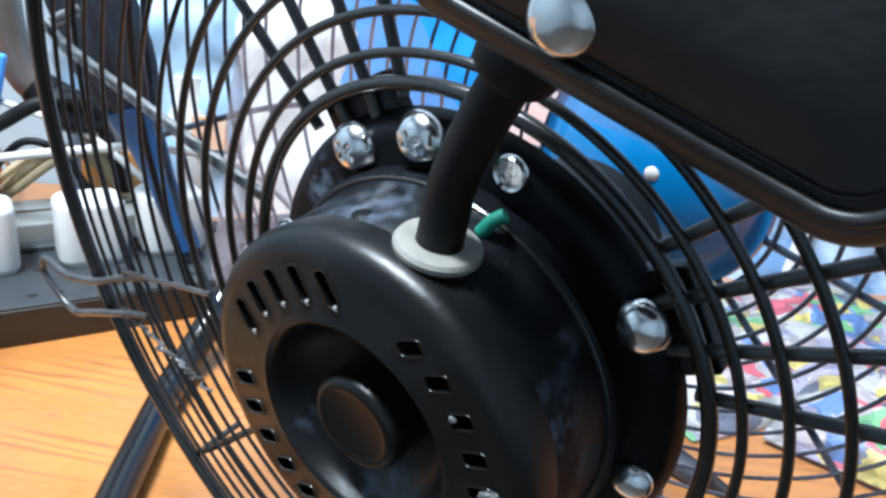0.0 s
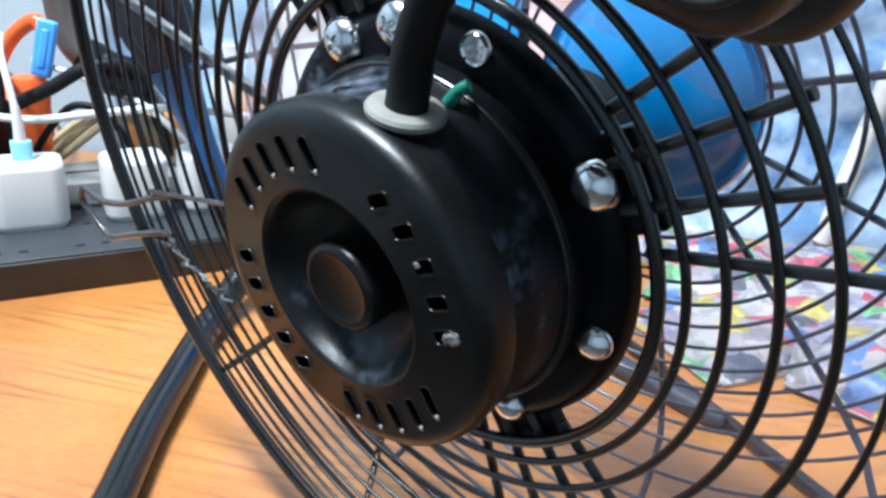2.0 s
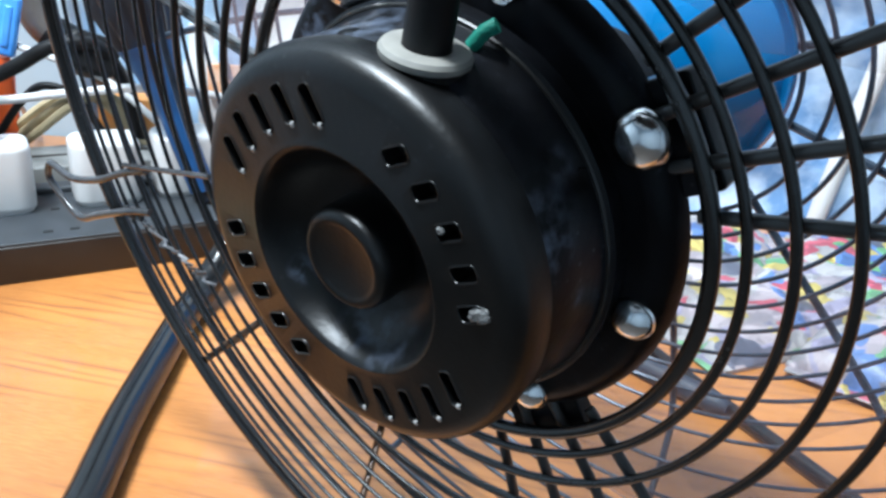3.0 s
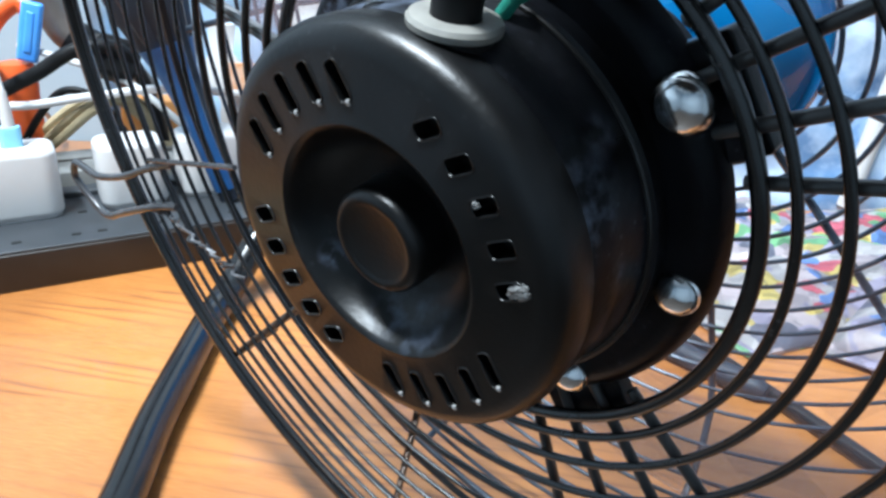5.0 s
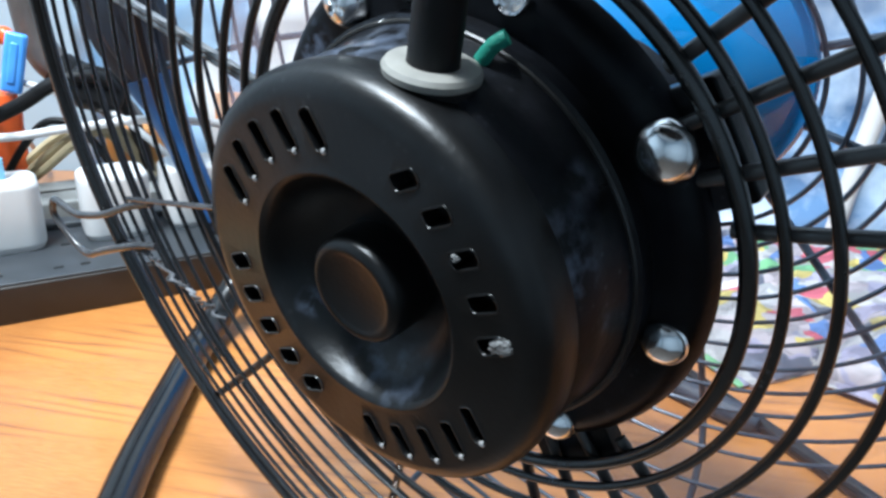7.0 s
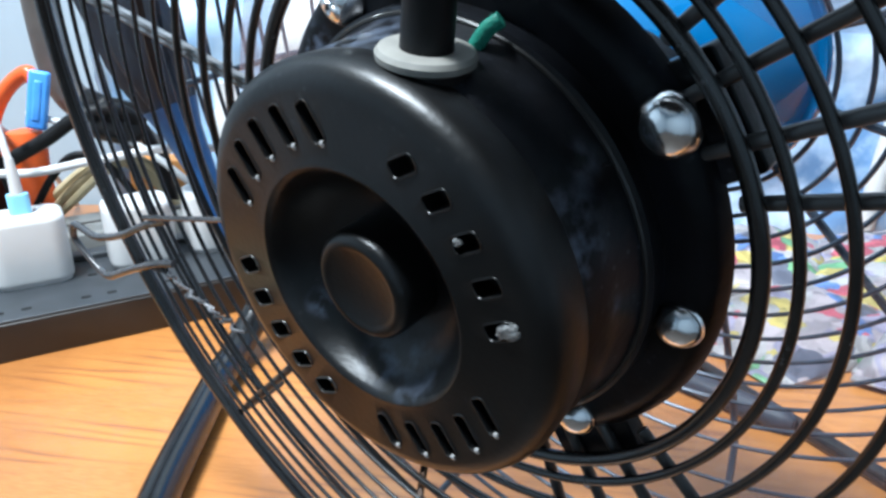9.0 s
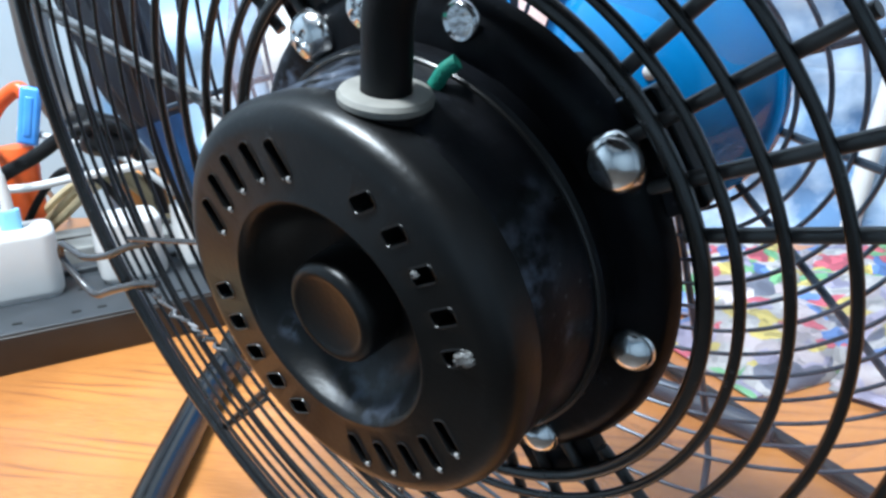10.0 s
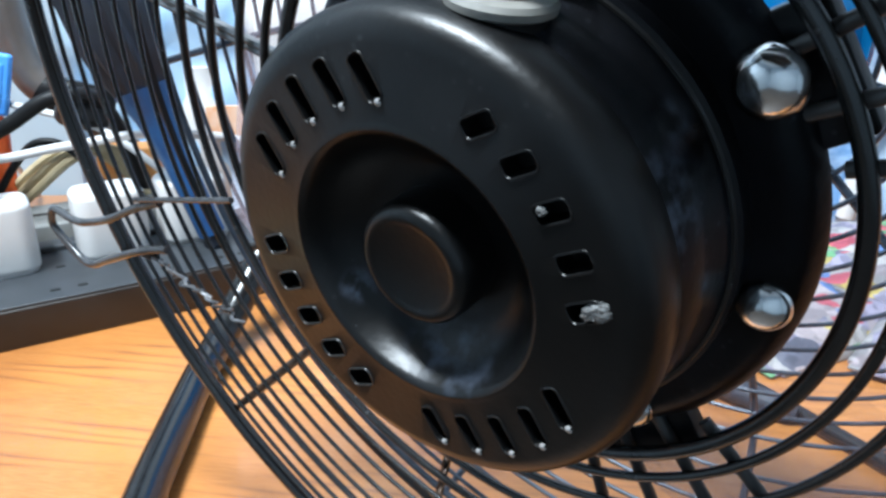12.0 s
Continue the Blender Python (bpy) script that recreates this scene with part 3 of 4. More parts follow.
# the front's outer part turns back into a steep side wall
FRONT_WALL = ((0.1060, -0.0800), (0.1140, -0.0735), (0.1200, -0.0660), (0.1228, -0.0600), (0.1246, -0.0545), (0.1260, -0.0490), (0.1272, -0.0435), (0.1283, -0.0375))
r = 0.0320
while r < 0.102:
    part("ring", torus(r, ZF + 0.002 * (r / 0.1) ** 4, 0.00062, 128, 6), WIRE_FRONT, front)
    r += 0.0068
for r, z in FRONT_WALL:
    part("ring", torus(r, z, 0.00062, 144, 6), WIRE_FRONT, front)
for k in range(11):
    a = -82.5 + k * 360 / 11
    pts = [polar(rr, a, ZF - 0.0012 + 0.002 * (rr / 0.1) ** 4) for rr in (0.024, 0.05, 0.075, 0.095)] + [polar(rr + 0.0008, a, zz - 0.0009) for rr, zz in FRONT_WALL] + [polar(0.1300, a, -0.0320)]
    part("spoke", tube(pts, 0.0010, 6), WIRE_FRONT, front)
badge = part("badge", lathe([(0.0, ZF + 0.0125), (0.008, ZF + 0.0120), (0.015, ZF + 0.0103), (0.021, ZF + 0.0074), (0.0252, ZF + 0.0042), (0.0278, ZF + 0.0014), (0.0286, ZF + 0.0002), (0.0296, ZF + 0.0002), (0.0306, ZF + 0.0006), (0.0312, ZF - 0.0006), (0.0306, ZF - 0.0034), (0.0, ZF - 0.0045)], 96), BLUE_BADGE, front, "glossy blue domed round badge", m=Matrix.Translation((-0.0006, 0.0012, 0)))
# raised white spot that paints a specular glint on the badge
part("badge_glint", lathe([(0.0, 0.0016), (0.0014, 0.0014), (0.0023, 0.0008), (0.0026, 0.0), (0.0, -0.001)], 24), WHITE_PLASTIC, badge, "small white spot painted as a highlight", m=Matrix.Translation((0.0050, 0.0060, ZF + 0.0113)) @ Matrix.Scale(0.8, 4))
part("hub", lathe([(0.0, -0.020), (0.016, -0.020), (0.018, -0.024), (0.018, -0.050), (0.014, -0.054), (0.0, -0.055)], 64), BLACK_MATT, fan, m=LOCAL)
part("shaft", tube([(0, 0, -0.001), (0, 0, -0.03)], 0.004, 16), CHROME, fan, m=LOCAL)

# switch box over the motor
BOXM = LOCAL @ Matrix.Translation((0.0655, 0.0430, 0.0)) @ pose(0, 0, 0, 0, 0, -19)
sb = part("switch_box", rounded_prism(0.064, 0.046, 0.004, 0.0150, 0.010, 0.0048), BOX_BLACK, fan, "black plastic switch box", m=BOXM @ Matrix.Translation((-0.030, 0.0245, 0)))
part("cover", rounded_prism(0.0575, 0.0395, 0.0125, 0.027, 0.008, 0.0050), BOX_BLACK, sb)


def panel_mesh(sx, sy, bulge):
    """A panel that swells gently in the middle."""
    bm = rounded_prism(sx, sy, 0.0262, 0.0276, 0.005, 0.0006)
    bmesh.ops.delete(bm, geom=[f for f in bm.faces if f.calc_center_median().z > 0.02758], context="FACES")
    n = 12
    grid = [[bm.verts.new((sx * 0.98 * (i / n - 0.5), sy * 0.98 * (j / n - 0.5), 0.0273 + bulge * (1 - (2 * i / n - 1) ** 4) * (1 - (2 * j / n - 1) ** 4))) for j in range(n + 1)] for i in range(n + 1)]
    for i in range(n):
        for j in range(n):
            bm.faces.new((grid[i][j], grid[i + 1][j], grid[i + 1][j + 1], grid[i][j + 1]))
    return bm


def rim_mesh(sx, sy, corner, thick):
    pts = []
    for cx, cy, a0 in ((1, 1, 0), (-1, 1, 90), (-1, -1, 180), (1, -1, 270)):
        for k in range(9):
            pts.append(Vector((cx * (sx / 2 - corner), cy * (sy / 2 - corner), 0.0273)) + polar(corner, a0 + 90 * k / 8))
    return tube(pts + pts[:1], thick, 10)


part("panel", panel_mesh(0.046, 0.030, 0.0022), BOX_BLACK, sb, m=Matrix.Translation((0.002, 0.001, 0)))
part("panel_rim", rim_mesh(0.0485, 0.0325, 0.0058, 0.0007), BOX_BLACK, sb, m=Matrix.Translation((0.002, 0.001, 0)))
part("box_screw", lathe([(0.0, 0.0010), (0.0015, 0.0009), (0.0023, 0.0005), (0.0026, 0.0), (0.0, 0.0)], 32), ZINC, sb, "chrome screw", m=Matrix.Translation((-0.0052, -0.0110, 0.0286)) @ Matrix.Scale(1.35, 4))

# stand: round tube legs lying on the desk
TR = 0.0067
part("stand_leg", tube(smooth_path([(-0.096, 0.365, 0.045), (-0.1130, 0.322, TR + 0.004), (-0.1150, 0.288, TR), (-0.1128, 0.250, TR), (-0.1104, 0.217, TR), (-0.1078, 0.196, TR), (-0.1056, 0.180, TR), (-0.1035, 0.160, TR)], 10), TR, 24), TUBE_BLACK, fan, "bent black tube leg", m=pose(-C.x, -C.y, 0))
part("stand_leg", tube(smooth_path([(0.083, 0.318, 0.0031), (0.105, 0.275, 0.0031), (0.127, 0.232, 0.0031), (0.151, 0.185, 0.0031)], 10), 0.0031, 16), TUBE_BLACK, fan, "black tube leg", m=pose(-C.x, -C.y, 0))
part("foot_cap", tube([(0.062, 0.3085, 0.0048), (0.066, 0.3045, 0.0048), (0.107, 0.2600, 0.0048), (0.1095, 0.2575, 0.0048), (0.1112, 0.2558, 0.0048)], [0.0030, 0.0048, 0.0048, 0.0040, 0.0022], 14), FOOT_RUBBER, fan, "dark blue-grey rubber foot", m=pose(-C.x, -C.y, 0))

# blades at rest; their see-through tint stands in for the spinning haze
def blade_mesh():
    bm = bmesh.new()
    rows = []
    for i in range(15):
        t = i / 14
        r = 0.036 + 0.080 * t
        half = radians(18 + 32 * math.sin(math.pi * min(0.12 + t * 0.75, 1.0)))
        if t > 0.8:
            half *= math.sqrt(max(0.04, 1 - ((t - 0.8) / 0.2) ** 2))
        row = []
        for k in range(9):
            q = -1 + 2 * k / 8
            a = q * half + 0.25 * t
            row.append(bm.verts.new((r * math.cos(a), r * math.sin(a), -0.038 + 0.011 * q + 0.004 * (1 - q * q))))
        rows.append(row)
    for p, q in zip(rows, rows[1:]):
        for k in range(8):
            bm.faces.new((p[k], p[k + 1], q[k + 1], q[k]))
    bmesh.ops.solidify(bm, geom=bm.faces[:], thickness=0.0009)
    return bm


blade_data = mesh_of("blade", blade_mesh(), BLADE)
for k in range(3):
    ob = new("blade", blade_data)
    ob.parent = fan
    ob.matrix_basis = LOCAL @ pose(0, 0, 0, 0, 0, -62 + 120 * k)
    tagged(ob, "see-through fan blade tinted to stand in for spin haze")

# ---- power strip and chargers ----
S0, S1 = Vector((-0.242, 0.307, 0)), Vector((-0.159, 0.357, 0))
SD = (S1 - S0).normalized()
SANG = math.degrees(math.atan2(SD.y, SD.x))
SM = Matrix.Translation(S0) @ pose(0, 0, 0, 0, 0, SANG)
strip = thing("power_strip", "black power strip with white chargers, on the desk", "power strip", SM)
part("case", rounded_prism(0.42, 0.086, 0.0, 0.0188, 0.005, 0.001), STRIP_SIDE, strip, m=pose(0.06, 0.043, 0))
part("top_face", rounded_prism(0.418, 0.084, 0.0186, 0.0202, 0.005, 0.0006), STRIP_TOP, strip, "dark grey face", m=pose(0.06, 0.043, 0))
part("rear_ridge", rounded_prism(0.416, 0.012, 0.0195, 0.0235, 0.003, 0.001), STRIP_TOP, strip, m=pose(0.06, 0.076, 0))
for k in range(8):
    for dx, dy in ((-0.006, 0.012), (0.006, 0.012), (0.0, 0.044)):
        part("socket_hole", rounded_prism(0.0045, 0.0024, 0.0198, 0.0205, 0.0008), VOID, strip, m=pose(-0.09 + 0.0385 * k + dx, dy, 0))


def charger(x, y, w, d, h, plug):
    ob = thing("usb_charger", "white plastic cube charger on the black power strip", "charger", SM @ pose(x, y, 0.0206), group="chargers on the power strip")
    part("shell", rounded_prism(w, d, 0.0, h, 0.0085, 0.0035), WHITE_PLASTIC, ob)
    part("base_rim", rounded_prism(w - 0.003, d - 0.003, -0.0006, 0.001, 0.008), WHITE_PLASTIC, ob)
    if plug:
        part("plug", rounded_prism(0.0105, 0.0065, h - 0.001, h + 0.0105, 0.003, 0.0008), CYAN, ob, "pale blue cable plug")
    return ob


def on_strip(x, y):
    p = SM.inverted() @ Vector((x, y, 0))
    return p.x, p.y


cx, cy = on_strip(-0.2385, 0.3730)
charger(cx, cy, 0.0385, 0.031, 0.0355, True)
cx, cy = on_strip(-0.1915, 0.4010)
charger(cx, cy, 0.0350, 0.031, 0.0345, False)
cx, cy = on_strip(-0.1560, 0.4250)
charger(cx, cy, 0.0350, 0.031, 0.0345, False)

# ---- cables ----
PLUG = Vector((-0.2385, 0.3730, 0.0206 + 0.0355 + 0.010))
cable = thing("charging_cable", "white charging cable rising from its plug", "cable", Matrix.Translation(PLUG))
part("sleeve", tube([(0, 0, -0.0005), (-0.0004, 0.0004, 0.010), (-0.0012, 0.0012, 0.018)], [0.0032, 0.0028, 0.0022], 12), WHITE_PLASTIC, cable)
part("cord", tube(smooth_path([(-0.0012, 0.0012, 0.017), (-0.006, 0.006, 0.030), (-0.014, 0.016, 0.043), (-0.030, 0.045, 0.047), (-0.060, 0.090, 0.020), (-0.075, 0.150, -0.010), (-0.08, 0.2, -0.0635)]), 0.0019, 10), WHITE_PLASTIC, cable)
solid("white_cable", tube(smooth_path([(-0.40, 0.44, 0.002), (-0.37, 0.43, 0.060), (-0.302, 0.42, 0.0665), (-0.259, 0.42, 0.0655), (-0.216, 0.42, 0.0725), (-0.17, 0.43, 0.076), (-0.12, 0.46, 0.06), (-0.08, 0.50, 0.0025)]), 0.0024, 10), WHITE_PLASTIC, "white round cord strung over the power strip", "cable")
solid("grey_cable", tube(smooth_path([(-0.285, 0.475, 0.090), (-0.262, 0.470, 0.085), (-0.235, 0.462, 0.080), (-0.205, 0.455, 0.070), (-0.16, 0.45, 0.035), (-0.12, 0.47, 0.002)]), 0.0021, 10), WHITE_PLASTIC, "thin pale cord behind the chargers", "cable")
solid("black_cable", tube(smooth_path([(-0.36, 0.45, 0.003), (-0.32, 0.445, 0.045), (-0.285, 0.44, 0.066), (-0.257, 0.44, 0.080), (-0.232, 0.445, 0.094), (-0.212, 0.458, 0.090), (-0.205, 0.475, 0.055), (-0.205, 0.492, 0.003)]), 0.0042, 12), RUBBER, "thick black power cable behind the chargers", "cable")
adapter = thing("power_adapter", "black power adapter standing on the desk", "adapter", pose(-0.318, 0.440, 0))
part("case", rounded_prism(0.046, 0.036, 0.0, 0.072, 0.006, 0.003), BLACK_MATT, adapter)
part("cord", tube(smooth_path([(-0.01, 0.0, 0.070), (-0.012, 0.004, 0.098), (0.004, -0.005, 0.108), (0.026, -0.010, 0.108), (0.036, -0.010, 0.096), (0.037, -0.008, 0.060), (0.035, 0.010, 0.020), (0.04, 0.025, 0.002)]), 0.0020, 10), RUBBER, adapter)
solid("dark_plug", rounded_prism(0.030, 0.024, -0.011, 0.011, 0.007, 0.004), RUBBER, "black moulded plug lying behind the chargers", "plug", m=pose(-0.222, 0.462, 0.086, 70, 20, 30))

GREY_BOX = material("mid_grey_plastic", (0.20, 0.20, 0.19), 0.5, colour2=(0.25, 0.25, 0.24), scale=50)
hub_box = thing("grey_hub", "flat mid-grey plastic box behind the power strip", "hub", SM @ pose(0.02, 0.118, 0))
part("case", rounded_prism(0.24, 0.046, 0.0, 0.0282, 0.004, 0.0015), GREY_BOX, hub_box)
part("groove", rounded_prism(0.21, 0.003, 0.0280, 0.0287, 0.001), STRIP_SIDE, hub_box)

# ---- orange tool ----
tool = thing("hand_tool", "orange plastic tool with curved arm and blue tag", "tool", pose(-0.287, 0.470, 0))
part("grip", lathe([(0.0, 0.0), (0.0112, 0.0), (0.0118, 0.003), (0.0116, 0.060), (0.0122, 0.066), (0.0122, 0.074), (0.0104, 0.080), (0.0, 0.082)], 40), ORANGE, tool)
part("arm", tube(smooth_path([(-0.003, 0.002, 0.055), (-0.020, 0.004, 0.066), (-0.021, 0.004, 0.084), (-0.008, 0.003, 0.104), (0.008, 0.002, 0.115), (0.014, 0.001, 0.110)]), [0.0048] * 41, 12), ORANGE, tool)
part("tag", rounded_prism(0.0125, 0.0055, -0.0175, 0.0185, 0.0026, 0.0020), BLUE_PLASTIC, tool, "translucent blue tag", m=pose(0.0145, -0.002, 0.0985, 0, 14, 12))
part("tag_rib", rounded_prism(0.0060, 0.0070, -0.0120, 0.0130, 0.0020, 0.0012), BLUE_PLASTIC, tool, m=pose(0.0145, -0.002, 0.0985, 0, 14, 12))

# ---- lamp arm, dark folded umbrella, clutter ----
TAUPE = material("brushed_taupe_metal", (0.12, 0.10, 0.09), 0.38, metal=0.5, colour2=(0.17, 0.145, 0.13), scale=50)
lamp = thing("lamp_arm", "bent taupe metal lamp arm on a black foot", "lamp", pose(-0.235, 0.53, 0))
part("arm", tube(smooth_path([(-0.038, -0.03, 0.42), (-0.0435, -0.03, 0.26), (-0.0425, -0.03, 0.16), (-0.0405, -0.03, 0.122), (-0.0365, -0.03, 0.103), (-0.028, -0.029, 0.091), (-0.012, -0.024, 0.080), (0.006, -0.012, 0.055), (0.015, 0.0, 0.012)]), 0.0105, 20), TAUPE, lamp)
part("collar", tube([(-0.0295, -0.029, 0.0922), (-0.0265, -0.0285, 0.0898), (-0.0150, -0.025, 0.0818), (-0.0130, -0.0245, 0.0806)], [0.0112, 0.0122, 0.0122, 0.0112], 24), BLACK_MATT, lamp, "black plastic joint collar")
part("foot", lathe([(0.0, 0.0), (0.042, 0.0), (0.044, 0.003), (0.042, 0.010), (0.030, 0.014), (0.0, 0.015)], 48), BLACK_MATT, lamp, m=pose(0.015, 0, 0))


def umbrella():
    """A folded umbrella that leans: a tapered, pleated body."""
    bm = bmesh.new()
    a, b = Vector((0.0, 0.0, 0.0)), Vector((-0.080, 0.0, 0.240))
    rings = []
    axis = (b - a).normalized()
    sx = axis.orthogonal().normalized()
    sy = axis.cross(sx)
    for i in range(25):
        t = i / 24
        w = min(max((t - 0.20) / 0.27, 0.0), 1.0)
        r0 = 0.0056 + 0.0130 * w * w * (3 - 2 * w)
        ring = []
        for k in range(48):
            q = 2 * math.pi * k / 48
            r = r0 * (1 + 0.13 * math.cos(8 * q + 5 * t))
            ring.append(bm.verts.new(a.lerp(b, t) + r * (math.cos(q) * sx + math.sin(q) * sy)))
        rings.append(ring)
    for p, q in zip(rings, rings[1:]):
        for k in range(48):
            bm.faces.new((p[k], p[(k + 1) % 48], q[(k + 1) % 48], q[k]))
    bm.faces.new(rings[0])
    bm.faces.new(rings[-1])
    return bm


NAVY = material("navy_nylon", (0.004, 0.005, 0.009), 0.5, colour2=(0.006, 0.010, 0.020), scale=90, bump=0.2, bump_scale=700)
ROYAL = material("royal_blue_nylon", (0.002, 0.050, 0.16), 0.45, colour2=(0.003, 0.075, 0.23), scale=90)
umb = thing("folded_umbrella", "folded navy umbrella with blue tie leaning behind the fan", "umbrella", pose(-0.138, 0.405, 0.0215))
part("canopy", umbrella(), NAVY, umb)
part("tie", tube([(-0.0020, 0.0, 0.006), (-0.0150, 0.0, 0.045), (-0.0230, 0.0, 0.069), (-0.0277, 0.0, 0.083)], [0.0070, 0.0074, 0.0105, 0.0148], 32), ROYAL, umb, "royal blue cloth tie")

STRAW = material("straw_cord", (0.42, 0.33, 0.19), 0.6, colour2=(0.52, 0.42, 0.26), scale=70)
coil = thing("coiled_cord", "loops of straw-coloured cord bowed up behind the chargers", "cord", pose(-0.25, 0.472, 0))
for k in range(3):
    d, e = 0.0065 * k, 0.004 * k
    pts = smooth_path([(-0.062 + d, 0.012, 0.0031), (-0.045 + d, 0.008 - e, 0.020), (-0.021 + d, -0.002 - e, 0.042 - 0.002 * k), (0.003 + d, -0.003 - e, 0.058 - 0.001 * k), (0.020 + d, 0.0, 0.060), (0.038 + 0.5 * d, 0.006, 0.044), (0.052, 0.012 + e, 0.020), (0.058 + d, 0.016 + e, 0.0031)])
    part("turn", tube(pts, 0.0027, 8), STRAW, coil)
solid("thin_black_cable", tube(smooth_path([(-0.300, 0.462, 0.0024), (-0.285, 0.460, 0.030), (-0.266, 0.458, 0.055), (-0.250, 0.458, 0.067), (-0.232, 0.460, 0.060), (-0.216, 0.466, 0.030), (-0.208, 0.470, 0.0024)]), 0.0024, 10), RUBBER, "thin black cord bowed up behind the chargers", "cable")
ORANGE_CARD = material("orange_card", (0.6, 0.22, 0.05), 0.6, colour2=(0.72, 0.35, 0.12), scale=40)
solid("card_box", box(0.036, 0.02, 0.056, 0.002), ORANGE_CARD, "small orange card box behind the chargers", "box", m=pose(-0.215, 0.497, 0.028, 0, 0, 8))
solid("white_jar", lathe([(0.0, 0.0), (0.016, 0.0), (0.017, 0.002), (0.017, 0.070), (0.012, 0.080), (0.012, 0.098), (0.0, 0.099)], 40), WHITE_PLASTIC, "white plastic bottle on the desk behind the chargers", "bottle", m=pose(-0.178, 0.545, 0))

# round tape roll at the desk's side
TAPE = material("pale_green_tape", (0.17, 0.19, 0.12), 0.5, colour2=(0.21, 0.23, 0.15), scale=60)
solid("tape_roll", lathe([(0.012, 0.0), (0.030, 0.0), (0.031, 0.001), (0.031, 0.019), (0.030, 0.020), (0.012, 0.020), (0.012, 0.0)], 64), TAPE, "roll of pale green tape lying on the desk", "tape", m=pose(-0.214, 0.212, 0))

# ---- behind the fan's front ----
def packet_material(name, seed):
    m = material(name, (0.7, 0.7, 0.7), 0.42, bump=0.35, bump_scale=70)
    nt = m.node_tree
    b = nt.nodes["Principled BSDF"]
    tc = nt.nodes.new("ShaderNodeTexCoord")
    mp = nt.nodes.new("ShaderNodeMapping")
    mp.inputs["Location"].default_value = (seed * 0.37, seed * 0.91, 0)
    nt.links.new(tc.outputs["Object"], mp.inputs["Vector"])
    vo = nt.nodes.new("ShaderNodeTexVoronoi")
    vo.distance = "CHEBYCHEV"
    vo.inputs["Scale"].default_value, vo.inputs["Randomness"].default_value = 84, 1.0
    wz = nt.nodes.new("ShaderNodeTexNoise")
    wz.inputs["Scale"].default_value, wz.inputs["Detail"].default_value = 55, 4
    nt.links.new(mp.outputs["Vector"], wz.inputs["Vector"])
    wm = nt.nodes.new("ShaderNodeVectorMath")
    wm.operation = "MULTIPLY_ADD"
    wm.inputs[1].default_value = (0.014, 0.014, 0.0)
    nt.links.new(wz.outputs["Color"], wm.inputs[0])
    nt.links.new(mp.outputs["Vector"], wm.inputs[2])
    nt.links.new(wm.outputs["Vector"], vo.inputs["Vector"])
    sep = nt.nodes.new("ShaderNodeSeparateColor")
    nt.links.new(vo.outputs["Color"], sep.inputs["Color"])
    ramp = nt.nodes.new("ShaderNodeValToRGB")
    ramp.color_ramp.interpolation = "CONSTANT"
    palette = ((0.0, (0.34, 0.33, 0.33)), (0.26, (0.44, 0.05, 0.08)), (0.37, (0.46, 0.36, 0.07)), (0.49, (0.10, 0.32, 0.13)), (0.58, (0.36, 0.31, 0.33)),
               (0.70, (0.05, 0.14, 0.36)), (0.79, (0.26, 0.24, 0.34)), (0.91, (0.07, 0.08, 0.12)))
    els = ramp.color_ramp.elements
    els[0].color, els[1].position, els[1].color = (*palette[0][1], 1), palette[1][0], (*palette[1][1], 1)
    for p, c in palette[2:]:
        x = els.new(p)
        x.color = (*c, 1)
    nt.links.new(sep.outputs["Red"], ramp.inputs["Fac"])
    fade = nt.nodes.new("ShaderNodeMixRGB")
    fade.inputs["Color2"].default_value = (0.20, 0.20, 0.23, 1)
    fade.inputs["Fac"].default_value = 0.20
    nt.links.new(ramp.outputs["Color"], fade.inputs["Color1"])
    small = nt.nodes.new("ShaderNodeTexVoronoi")
    small.inputs["Scale"].default_value = 170
    nt.links.new(wm.outputs["Vector"], small.inputs["Vector"])
    bits = nt.nodes.new("ShaderNodeSeparateColor")
    nt.links.new(small.outputs["Color"], bits.inputs["Color"])
    tone = nt.nodes.new("ShaderNodeValToRGB")
    tone.color_ramp.elements[0].color, tone.color_ramp.elements[1].color = (0.48, 0.47, 0.48, 1), (1.3, 1.25, 1.2, 1)
    nt.links.new(bits.outputs["Green"], tone.inputs["Fac"])
    print_mix = nt.nodes.new("ShaderNodeMixRGB")
    print_mix.blend_type = "MULTIPLY"
    print_mix.inputs["Fac"].default_value = 0.8
    nt.links.new(fade.outputs["Color"], print_mix.inputs["Color1"])
    nt.links.new(tone.outputs["Color"], print_mix.inputs["Color2"])
    nt.links.new(print_mix.outputs["Color"], b.inputs["Base Color"])
    return m


